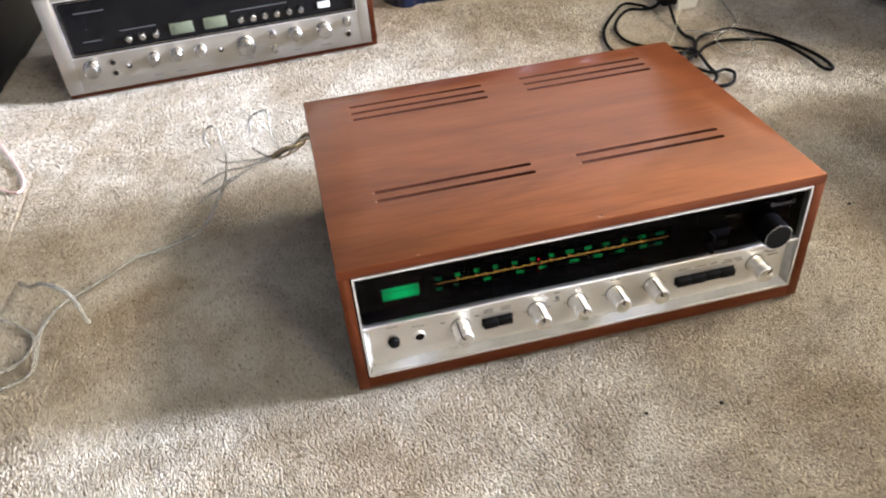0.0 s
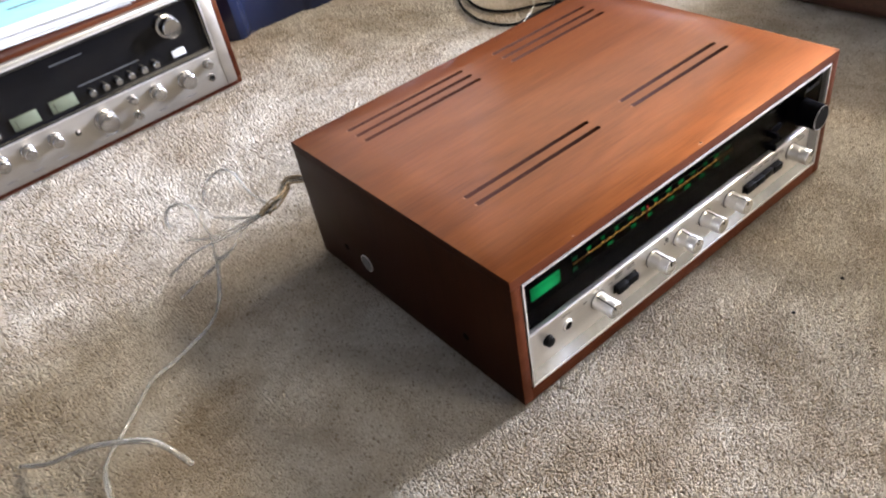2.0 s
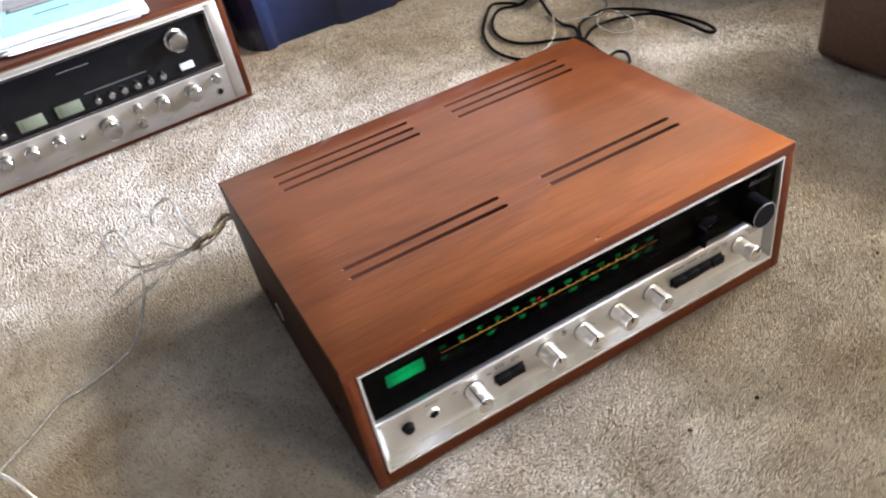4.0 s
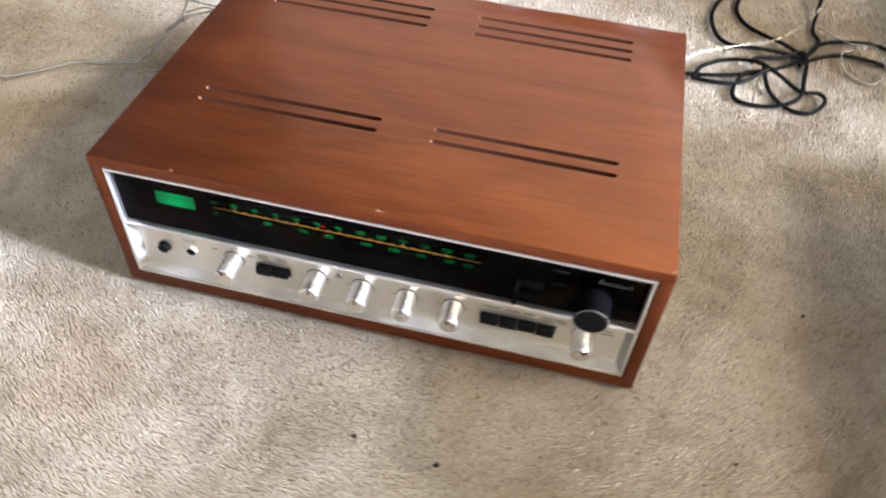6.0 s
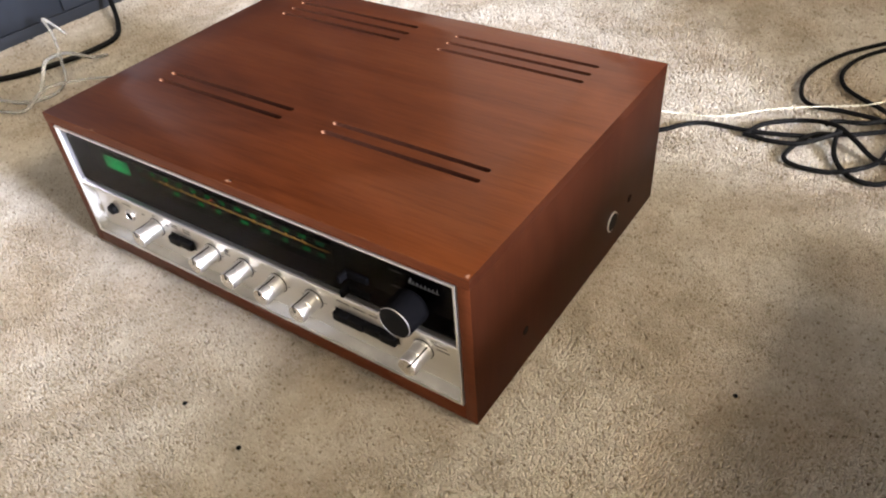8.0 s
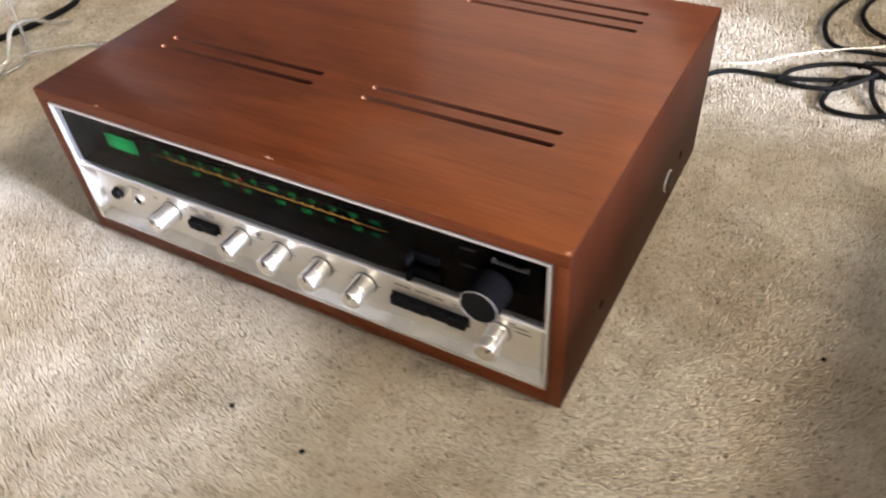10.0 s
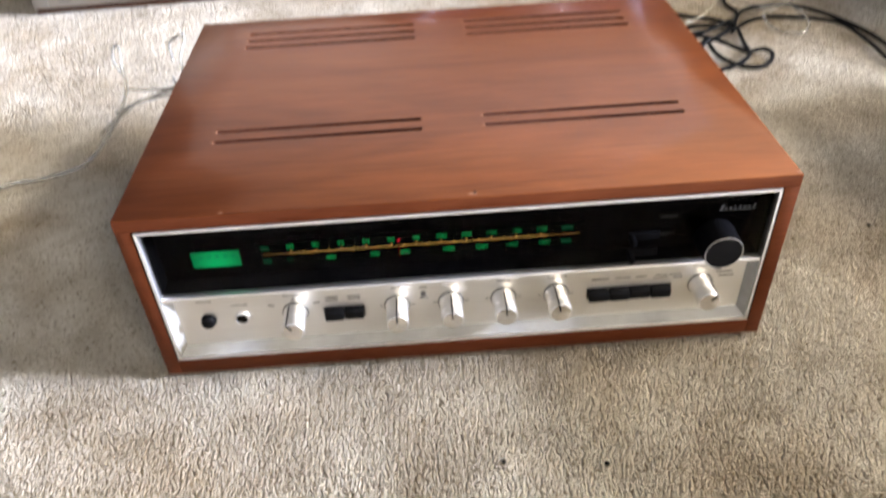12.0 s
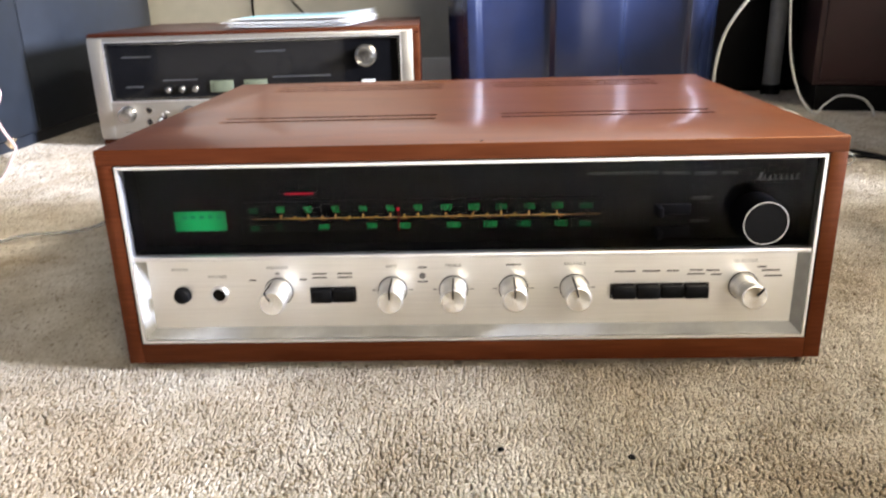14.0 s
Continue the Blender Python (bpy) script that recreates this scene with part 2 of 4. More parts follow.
AMBER_DIM = glow("faint_amber_marks", (1.0, 0.42, 0.05), 0.12)
RED_GLOW = glow("red_lamp_glow", (1.0, 0.02, 0.04), 0.9)
METER_FACE = plain("pale_green_meter_face", (0.07, 0.08, 0.05), 0.5, 0, 90, 0.12, 0)
WHITE_PLASTIC = plain("white_plastic", (0.72, 0.71, 0.66), 0.35, 0, 120, 0.06, 0.03)
WHITE_CABLE = plain("white_cable_sheath", (0.40, 0.40, 0.38), 0.4, 0, 120, 0.06, 0.0)
ANT_WIRE = plain("cream_wire_sheath", (0.52, 0.49, 0.38), 0.5, 0, 120, 0.06, 0.0)
BLACK_CABLE = plain("black_cable_sheath", (0.004, 0.004, 0.004), 0.55, 0, 200, 0.2, 0.0)
BLACK_CABLE.node_tree.nodes["Principled BSDF"].inputs["Specular IOR Level"].default_value = 0.05
CLEAR_CABLE = clear_plastic("clear_wire_sheath")
COPPER = plain("pink_copper_wire", (0.60, 0.42, 0.38), 0.35, 0.3, 200, 0.1, 0.0)
COPPER_BARE = plain("frayed_copper_strands", (0.30, 0.22, 0.12), 0.4, 0.5, 300, 0.25, 0.0)
RED_PLASTIC = plain("red_plug_plastic", (0.62, 0.02, 0.04), 0.4, 0, 200, 0.1, 0.0)
BLUE_TOTE = plain("navy_blue_plastic", (0.0100, 0.0155, 0.043), 0.2, 0, 25, 0.1, 0.04)
BLUE_TOTE.node_tree.nodes["Principled BSDF"].inputs["Specular IOR Level"].default_value = 0.62
LEG_GREY = plain("grey_metal_leg_paint", (0.26, 0.26, 0.25), 0.45, 0, 40, 0.1, 0.03)
CHARCOAL = plain("charcoal_cabinet_laminate", (0.0075, 0.0098, 0.014), 0.42, 0, 40, 0.2, 0.05)
LEATHER = plain("dark_brown_leather", (0.085, 0.040, 0.024), 0.5, 0, 140, 0.25, 0.3, 0.0008)
PAPER = plain("white_paper", (0.62, 0.62, 0.61), 0.6, 0, 40, 0.03, 0.0)
PAPER_CYAN = plain("pale_cyan_print", (0.20, 0.50, 0.54), 0.5, 0, 40, 0.05, 0.0)
PAPER_GREY = plain("grey_photo_print", (0.20, 0.20, 0.21), 0.5, 0, 60, 0.3, 0.0)
PAPER_INK = plain("dark_print", (0.05, 0.06, 0.07), 0.5, 0, 60, 0.2, 0.0)
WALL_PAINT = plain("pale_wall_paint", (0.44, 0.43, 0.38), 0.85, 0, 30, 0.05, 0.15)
# unseen walls and ceiling kept dark so they bounce little light into shadows
LOW_BOUNCE_PAINT = plain("low_bounce_wall_paint", (0.075, 0.069, 0.06), 0.85, 0, 30, 0.06, 0.15)
CEILING_PAINT = plain("low_bounce_ceiling_paint", (0.10, 0.098, 0.094), 0.9, 0, 50, 0.04, 0.2)
TRIM_PAINT = plain("white_trim_paint", (0.74, 0.73, 0.70), 0.45, 0, 30, 0.03, 0.03)
WINDOW_GLASS = smoked_glass("window_pane_glass", (0.95, 0.96, 0.97))


def carpet_material(name, island):
    m, nt, b = shader(name, 1.0)
    big = noise_tex(nt, coords(nt), 5.5, 4, 0.6, 0.6)
    if island:
        geo = nt.nodes.new("ShaderNodeNewGeometry")
        fac = geo.outputs["Random Per Island"]
    else:
        fac = noise_tex(nt, coords(nt), 340.0, 2)
    c = ramp(nt, fac, [(0.0, (0.30, 0.245, 0.18)), (0.03, (0.47, 0.41, 0.32)), (0.16, (0.62, 0.57, 0.488)), (0.8, (0.67, 0.625, 0.545)), (1.0, (0.735, 0.695, 0.625))])
    c = blend(nt, c, ramp(nt, big, [(0.34, (0.70, 0.625, 0.53)), (0.58, (1, 1, 1))]), 0.85, "MULTIPLY")
    if not island:
        c = blend(nt, c, (0.95, 0.94, 0.92), 1.0, "MULTIPLY")
    trod = noise_tex(nt, coords(nt), 17.0, 3, 0.6, 0.8)
    c = blend(nt, c, ramp(nt, trod, [(0.36, (0.76, 0.735, 0.69)), (0.58, (1, 1, 1))]), 0.8, "MULTIPLY")
    # an old brownish spill near the ottoman
    near, tc = nt.nodes.new("ShaderNodeVectorMath"), nt.nodes.new("ShaderNodeTexCoord")
    near.operation = "DISTANCE"
    near.inputs[1].default_value = (0.46, -0.10, 0)
    link(nt, tc.outputs["Object"], near.inputs[0])
    span = nt.nodes.new("ShaderNodeMapRange")
    span.inputs["From Min"].default_value, span.inputs["From Max"].default_value = 0.24, 0.05
    link(nt, near.outputs["Value"], span.inputs["Value"])
    spill = noise_tex(nt, coords(nt), 9.0, 4, 0.65, 0.5)
    c = blend(nt, c, blend(nt, (1, 1, 1), ramp(nt, spill, [(0.36, (0.74, 0.60, 0.46)), (0.62, (1, 0.97, 0.92))]), span.outputs["Result"]), 0.5, "MULTIPLY")
    link(nt, c, b.inputs["Base Color"])
    b.inputs["Sheen Weight"].default_value = 0.15
    if island:
        back, mx = nt.nodes.new("ShaderNodeBsdfTranslucent"), nt.nodes.new("ShaderNodeMixShader")
        link(nt, c, back.inputs["Color"])
        mx.inputs["Fac"].default_value = 0.5
        link(nt, b.outputs["BSDF"], mx.inputs[1])
        link(nt, back.outputs["BSDF"], mx.inputs[2])
        link(nt, mx.outputs["Shader"], nt.nodes["Material Output"].inputs["Surface"])
    b.inputs["Specular IOR Level"].default_value = 0.15
    if not island:
        bump(nt, b, fac, 0.8, 0.004)
    return m


CARPET = carpet_material("beige_carpet_backing", False)
PILE = carpet_material("beige_carpet_pile", True)


# ---- shape helpers ----
def mesh_of(name, bm, material, smooth=True):
    me = bpy.data.meshes.new(name)
    bmesh.ops.recalc_face_normals(bm, faces=bm.faces)
    bm.to_mesh(me)
    bm.free()
    me.materials.append(material)
    if smooth:
        me.shade_smooth()
        me.set_sharp_from_angle(angle=radians(35))
    return me


def part(name, bm, material, parent=None, label="", at=None):
    me = bm if isinstance(bm, bpy.types.Mesh) else mesh_of(name, bm, material)
    ob = new(name, me)
    if at is not None:
        ob.matrix_basis = at if isinstance(at, Matrix) else Matrix.Translation(at)
    ob.parent = parent
    if label:
        tagged(ob, label)
    return ob


def thing(name, at, label, category, group="", kind=""):
    ob = new(name)
    ob.empty_display_size = 0.05
    ob.matrix_basis = at if isinstance(at, Matrix) else Matrix.Translation(at)
    return tagged(ob, label, category, group, kind)


def box(x0, x1, y0, y1, z0, z1, bevel=0.0, seg=2, bm=None):
    bm = bm or bmesh.new()
    got = bmesh.ops.create_cube(bm, size=1, matrix=Matrix.LocRotScale(((x0 + x1) / 2, (y0 + y1) / 2, (z0 + z1) / 2), None, (x1 - x0, y1 - y0, z1 - z0)))
    if bevel:
        edges = list({e for v in got["verts"] for e in v.link_edges})
        bmesh.ops.bevel(bm, geom=edges, offset=bevel, segments=seg, profile=0.5, affect="EDGES")
    return bm


def lathe(profile, n=24, bm=None, at=(0, 0, 0), axis="y"):
    """Turned solid: rows of radius and distance towards -y (or up, for axis z); closed at both ends."""
    bm = bm or bmesh.new()
    rings = []
    for r, h in profile:
        row = []
        for k in range(n):
            a = 2 * math.pi * k / n
            p = (r * math.cos(a), -h, r * math.sin(a)) if axis == "y" else (r * math.cos(a), r * math.sin(a), h)
            row.append(bm.verts.new(Vector(p) + Vector(at)))
        rings.append(row)
    for a, b in zip(rings, rings[1:]):
        for k in range(n):
            bm.faces.new((a[k], a[(k + 1) % n], b[(k + 1) % n], b[k]))
    bm.faces.new(rings[0])
    bm.faces.new(rings[-1][::-1])
    return bm


def prism(outline, h0, h1, axis="z", bm=None):
    """A flat outline drawn out between two heights along an axis."""
    bm = bm or bmesh.new()

    def place(p, h):
        return (p[0], p[1], h) if axis == "z" else (p[0], h, p[1]) if axis == "y" else (h, p[0], p[1])

    low, top = [bm.verts.new(place(p, h0)) for p in outline], [bm.verts.new(place(p, h1)) for p in outline]
    bm.faces.new(low[::-1])
    bm.faces.new(top)
    for k in range(len(outline)):
        j = (k + 1) % len(outline)
        bm.faces.new((low[k], low[j], top[j], top[k]))
    return bm


def rim(x0, x1, z0, z1, w, y0, y1, bm=None):
    """A rectangular ring that faces -y: y0 front, y1 back."""
    bm = bm or bmesh.new()
    rows = []
    for d, y in ((0, y1), (0, y0), (w, y0), (w, y1)):
        rows.append([bm.verts.new((a, y, c)) for a, c in ((x0 + d, z0 + d), (x1 - d, z0 + d), (x1 - d, z1 - d), (x0 + d, z1 - d))])
    for i in range(4):
        a, b = rows[i], rows[(i + 1) % 4]
        for k in range(4):
            bm.faces.new((a[k], a[(k + 1) % 4], b[(k + 1) % 4], b[k]))
    return bm


def spline(points, per=8):
    p = [Vector(q) for q in points]
    p = [2 * p[0] - p[1], *p, 2 * p[-1] - p[-2]]
    out = []
    for a, b, c, d in zip(p, p[1:], p[2:], p[3:]):
        for k in range(per):
            t = k / per
            out.append(0.5 * (2 * b + (c - a) * t + (2 * a - 5 * b + 4 * c - d) * t * t + (3 * b - a - 3 * c + d) * t**3))
    return [*out, p[-2]]


def tube(points, r, n=7, per=8, bm=None):
    bm = bm or bmesh.new()
    line = spline(points, per)
    rings, up = [], Vector((0.3, 0.2, 1)).normalized()
    for k, p in enumerate(line):
        way = (line[min(k + 1, len(line) - 1)] - line[max(k - 1, 0)]).normalized()
        side = way.cross(up)
        if side.length < 1e-3:
            side = way.cross(Vector((1, 0, 0)))
        side.normalize()
        up = side.cross(way).normalized()
        rings.append([bm.verts.new(p + r * (math.cos(2 * math.pi * j / n) * side + math.sin(2 * math.pi * j / n) * up)) for j in range(n)])
    for a, b in zip(rings, rings[1:]):
        for j in range(n):
            bm.faces.new((a[j], a[(j + 1) % n], b[(j + 1) % n], b[j]))
    bm.faces.new(rings[0][::-1])
    bm.faces.new(rings[-1])
    return bm


def carve(bm, cutter):
    """Cut one solid out of another; returns the mesh left over."""
    meshes = []
    for b in (bm, cutter):
        me = bpy.data.meshes.new("blank")
        bmesh.ops.recalc_face_normals(b, faces=b.faces)
        b.to_mesh(me)
        b.free()
        meshes.append(me)
    a, b = new("blank", meshes[0]), new("cutter", meshes[1])
    mod = a.modifiers.new("cut", "BOOLEAN")
    mod.operation, mod.object, mod.solver = "DIFFERENCE", b, "EXACT"
    made = bpy.data.meshes.new_from_object(a.evaluated_get(bpy.context.evaluated_depsgraph_get()))
    for o in (a, b):
        bpy.data.objects.remove(o)
    return made


def dressed(me, name, material):
    me.name = name
    me.materials.clear()
    me.materials.append(material)
    me.shade_smooth()
    me.set_sharp_from_angle(angle=radians(35))
    return me


def lettering(text, size, material, spread=1.0):
    """Flat letters that face -y, centred on the origin."""
    cu = bpy.data.curves.new("letters", "FONT")
    cu.body, cu.size, cu.align_x, cu.align_y, cu.extrude = text, size, "CENTER", "CENTER", 0.00006
    cu.space_character = spread
    ob = new("letters", cu)
    me = bpy.data.meshes.new_from_object(ob.evaluated_get(bpy.context.evaluated_depsgraph_get()))
    bpy.data.objects.remove(ob)
    me.transform(pose(0, 0, 0, 90, 0, 0))
    me.materials.clear()
    me.materials.append(material)
    return me


def stadium(x0, x1, y, w, n=6):
    r, out = w / 2, []
    for k in range(n + 1):
        a = -math.pi / 2 + math.pi * k / n
        out.append((x1 - r + r * math.cos(a), y + r * math.sin(a)))
    for k in range(n + 1):
        a = math.pi / 2 + math.pi * k / n
        out.append((x0 + r + r * math.cos(a), y + r * math.sin(a)))
    return out


# ---- the room ----
X0, X1, Y0, Y1, TOP = -2.6, WIN_X, -3.0, 1.46, 3.0
floor = part("floor", box(X0 - 0.12, X1 + 0.12, Y0 - 0.12, Y1 + 0.12, -0.06, -0.0055), CARPET)
tagged(floor, "beige cut pile carpet floor with faint stains", "carpet", kind="structure")
wall = part("wall_west", box(X0 - 0.12, X0, Y0, Y1, -0.011, TOP), LOW_BOUNCE_PAINT)
tagged(wall, "plain unseen side wall, darkened to cut bounce light", "wall", kind="structure")


def wall_with_windows(name, lo, hi, openings, flat, material, label):
    """A wall joined of pieces round its openings (from, to, sill, head); flat gives its two faces."""
    bm = bmesh.new()
    cuts = sorted({lo, hi, *(v for o in openings for v in o[:2])})
    for p, q in zip(cuts, cuts[1:]):
        at = -0.011
        for a0, a1, z0, z1 in sorted(openings, key=lambda o: o[2]):
            if a0 < (p + q) / 2 < a1:
                upright = (p, q, at, z0)
                box(*(flat + upright if name == "wall_east" else upright[:2] + flat + upright[2:]), bm=bm)
                at = z1
        upright = (p, q, at, TOP)
        box(*(flat + upright if name == "wall_east" else upright[:2] + flat + upright[2:]), bm=bm)
    return tagged(part(name, bm, material), label, "wall", kind="structure")


wall_with_windows("wall_east", Y0, Y1, ((-0.85, 0.85, 2.12, 2.78), (WIN_Y - WIN_W / 2, WIN_Y + WIN_W / 2, WIN_Z - WIN_H / 2, WIN_Z + WIN_H / 2)), (X1, X1 + 0.12), LOW_BOUNCE_PAINT, "unseen wall darkened to cut bounce, with key and added fill windows")
wall_with_windows("wall_north", X0 - 0.12, X1 + 0.12, ((0.85, 2.45, 1.0, 2.1),), (Y1, Y1 + 0.12), WALL_PAINT, "pale painted wall behind the second receiver")
wall_with_windows("wall_south", X0 - 0.12, X1 + 0.12, ((0.9, 2.3, 0.9, 2.0),), (Y0 - 0.12, Y0), LOW_BOUNCE_PAINT, "unseen wall darkened to cut bounce, with an added fill window")
ceiling = part("ceiling", box(X0 - 0.12, X1 + 0.12, Y0 - 0.12, Y1 + 0.12, TOP, TOP + 0.1), CEILING_PAINT)
tagged(ceiling, "plain unseen ceiling, darkened to cut bounce light", "ceiling", kind="structure")
# window_1 carries the key light; the other three are added for fill
for name, m, w, h in (("fill_window_3", pose(1.65, Y1 + 0.06, 1.55, 0, 0, 180), 1.6, 1.1), ("window_1", pose(X1 + 0.06, WIN_Y, WIN_Z, 0, 0, -90), WIN_W, WIN_H), ("fill_window_2", pose(X1 + 0.06, 0.0, 2.45, 0, 0, -90), 1.7, 0.66), ("fill_window_4", pose(1.6, Y0 - 0.06, 1.45, 0, 0, 0), 1.4, 1.1)):
    win = thing(name, m, "unseen white framed window with a daylight lamp in it", "window", kind="structure")
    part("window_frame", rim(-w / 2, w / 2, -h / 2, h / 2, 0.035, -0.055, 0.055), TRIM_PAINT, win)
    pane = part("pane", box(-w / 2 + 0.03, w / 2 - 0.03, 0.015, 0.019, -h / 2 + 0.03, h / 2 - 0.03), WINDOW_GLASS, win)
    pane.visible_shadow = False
bb = part("baseboard", box(X0, X1, Y1 - 0.014, Y1, -0.011, 0.085, 0.003), TRIM_PAINT)
tagged(bb, "white painted baseboard along the wall", "baseboard", kind="structure")


# ---- the wooden stereo receiver in the middle of the carpet ----
rec = thing("stereo_receiver", (0, 0, 0), "vintage stereo receiver in a walnut case, switched on, on beige carpet", "receiver", "stereo receivers")
CW, CD, CZ, CH, TH, TX = 0.24, 0.347, 0.004, 0.157, 0.0104, 0.0108

slots = bmesh.new()
for x0, x1 in ((-0.188, -0.022), (0.026, 0.187)):
    for y in (0.099, 0.115, 0.278, 0.294, 0.311):
        prism(stadium(x0, x1, y, 0.0054), CH - 0.03, CH + 0.02, bm=slots)
slab = box(-CW, CW, 0, CD, CH - TH, CH)
bmesh.ops.bevel(slab, geom=[e for e in slab.edges if min(v.co.z for v in e.verts) > CH - 0.001], offset=0.0009, segments=2, profile=0.5, affect="EDGES")
top = dressed(carve(slab, slots), "top_panel", WOOD_X)
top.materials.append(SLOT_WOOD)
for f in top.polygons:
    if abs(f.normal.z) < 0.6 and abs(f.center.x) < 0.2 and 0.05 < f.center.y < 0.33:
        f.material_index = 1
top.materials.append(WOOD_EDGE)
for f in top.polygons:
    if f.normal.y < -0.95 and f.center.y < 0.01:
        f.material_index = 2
top.materials.append(WOOD_Z_SHADED)
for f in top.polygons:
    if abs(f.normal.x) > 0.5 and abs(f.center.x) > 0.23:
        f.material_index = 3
part("top_panel", top, None, rec, "orange-brown walnut top with ten dark vent slots")
for s in (-1, 1):
    side = part("side_panel", box(min(s * CW, s * (CW - TX)), max(s * CW, s * (CW - TX)), 0.0, CD - 0.0004, CZ, CH - TH, 0.0004), WOOD_Z_SHADED, rec, "walnut side with upright grain, shade deepened in its colour")
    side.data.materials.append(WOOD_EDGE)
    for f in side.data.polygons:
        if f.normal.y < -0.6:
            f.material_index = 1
    badge = part("badge", lathe([(0.0105, 0), (0.0105, 0.0008), (0.0095, 0.001)], 24), ALU_TRIM, rec, "small round silver badge", pose(s * CW, 0.243, 0.040, 0, 0, 90 * s))
    part("badge_face", lathe([(0.0093, 0.001), (0.0093, 0.0012)], 20), BLACK_PLASTIC if s > 0 else BADGE_GREY, badge)
    for y in (0.283, 0.076):
        part("screw", lathe([(0.0042, -0.001), (0.0042, 0.0004), (0.0025, 0.0008)], 12), SLOT_DARK, rec, "dark recessed screw", pose(s * CW, y, 0.042, 0, 0, 90 * s))
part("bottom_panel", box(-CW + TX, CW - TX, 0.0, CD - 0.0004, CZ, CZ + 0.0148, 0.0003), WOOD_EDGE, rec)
part("back_panel", box(-CW + TX, CW - TX, CD - 0.02, CD - 0.016, CZ + 0.0148, CH - TH), SLOT_DARK, rec, "dark metal rear panel")
part("chassis", box(-CW + TH + 0.002, CW - TH - 0.002, 0.05, CD - 0.022, CZ + 0.016, CH - 0.04), SLOT_DARK, rec, "dark inner chassis below the slots")
for x, y in ((-0.19, 0.05), (0.19, 0.05), (-0.19, 0.3), (0.19, 0.3)):
    part("foot", lathe([(0.011, -0.012), (0.012, 0.001), (0.012, 0.004)], 16, axis="z"), BLACK_PLASTIC, rec, "black rubber foot", (x, y, 0))

# chips and rubbed spots along the top front edge
rng = random.Random(4)
for x, y, w, d in ((0.0095, 0.0045, 0.0075, 0.0042), (0.075, 0.0012, 0.014, 0.0016), (0.112, 0.0010, 0.010, 0.0012), (0.150, 0.0010, 0.018, 0.0013), (0.205, 0.0012, 0.012, 0.0014), (-0.165, 0.0018, 0.004, 0.0022), (0.2372, 0.0024, 0.0042, 0.0042)):
    ring = []
    for k in range(11):
        a, q = 2 * math.pi * k / 11, rng.uniform(0.6, 1.1)
        ring.append((x + 0.5 * w * q * math.cos(a), max(0.0004, y + 0.5 * d * q * math.sin(a))))
    part("chip", prism(ring, CH - 0.0016, CH + (0.0002 if y > 0.0017 else -0.0001)), RAW_WOOD, rec, "pale chipped veneer")
part("chip_hole", lathe([(0.0013, -0.001), (0.0012, 0.0004)], 9, axis="z"), SLOT_DARK, rec, "small dark dent", (0.0105, 0.0052, CH))

# pale worn ends of the vent slots
for x in (-0.1884, 0.0256):
    for y in (0.099, 0.115, 0.278, 0.294, 0.311):
        part("chip", lathe([(0.0013, -0.004), (0.0012, 0.0001)], 8, axis="z"), RAW_WOOD, rec, "pale worn slot end", (x + rng.uniform(0, 0.0006), y, CH))

# metal front
PW, PZ0, PZ1, PM = 0.2278, 0.0196, 0.1456, 0.0815
# dark filler rim stands in for the shade in the gap
part("gap_shade_rim", rim(-0.2291, 0.2291, 0.0189, 0.1465, 0.003, 0.005, 0.02), SLOT_DARK, rec, "dark rim standing in for the gap's shade round the metal front")
part("front_frame", rim(-PW, PW, PZ0, PZ1, 0.0019, -0.0006, 0.012), ALU_TRIM, rec, "thin bright metal frame")
part("trim_bar", box(-PW + 0.0022, PW - 0.0022, 0.0, 0.010, PM - 0.0016, PM + 0.0016, 0.0006), ALU_TRIM, rec, "bright trim bar under the dial")
fx, fz, px, pz, py = PW - 0.0022, PZ0 + 0.0022, 0.2205, 0.0275, 0.0085
BEZEL = plain("satin_bezel_paint", (0.27, 0.267, 0.255), 0.6, 0, 120, 0.1, 0.02)
part("bezel", prism([(0.0006, fz), (py + 0.0015, fz), (py + 0.0015, pz), (py, pz)], -fx, fx, "x"), BEZEL, rec, "sloping satin metal bezel")
for s in (-1, 1):
    outline = [(s * fx, 0.0006), (s * px, py), (s * px, py + 0.0015), (s * fx, py + 0.0015)]
    part("side_bezel", prism(outline, fz + 0.0002, PM - 0.0018), BEZEL, rec)
part("control_panel", box(-px, px, py, py + 0.002, pz, PM - 0.001), ALU, rec, "brushed aluminium control panel")

# dial behind smoked glass
DY = 0.021
part("dial_box", box(-PW + 0.0024, PW - 0.0024, DY + 0.0006, DY + 0.004, PM + 0.0016, PZ1 - 0.0022), BLACK_MATT, rec, "black dial plate")
part("dial_surround", rim(-PW + 0.0024, PW - 0.0024, PM + 0.0017, PZ1 - 0.0023, 0.001, 0.006, DY + 0.0006), BLACK_MATT, rec)
part("dial_glass", box(-PW + 0.0023, PW - 0.0023, 0.002, 0.004, PM + 0.0017, PZ1 - 0.0023), DIAL_GLASS, rec, "smoked glass over the tuning dial")
meter = part("tuning_meter", box(-0.2015, -0.1655, DY - 0.001, DY + 0.0006, 0.0950, 0.1090, 0.0006), GREEN_GLOW, rec, "glowing green tuning meter")
for k in range(5):
    part("meter_mark", box(-0.1955 + 0.006 * k, -0.1925 + 0.006 * k, DY - 0.0013, DY - 0.0008, 0.1042, 0.1062), GREEN_DARK, meter)
part("scale_line", box(-0.126, 0.067, DY - 0.0004, DY + 0.0002, 0.1027, 0.1029), AMBER, rec, "amber lit scale line")
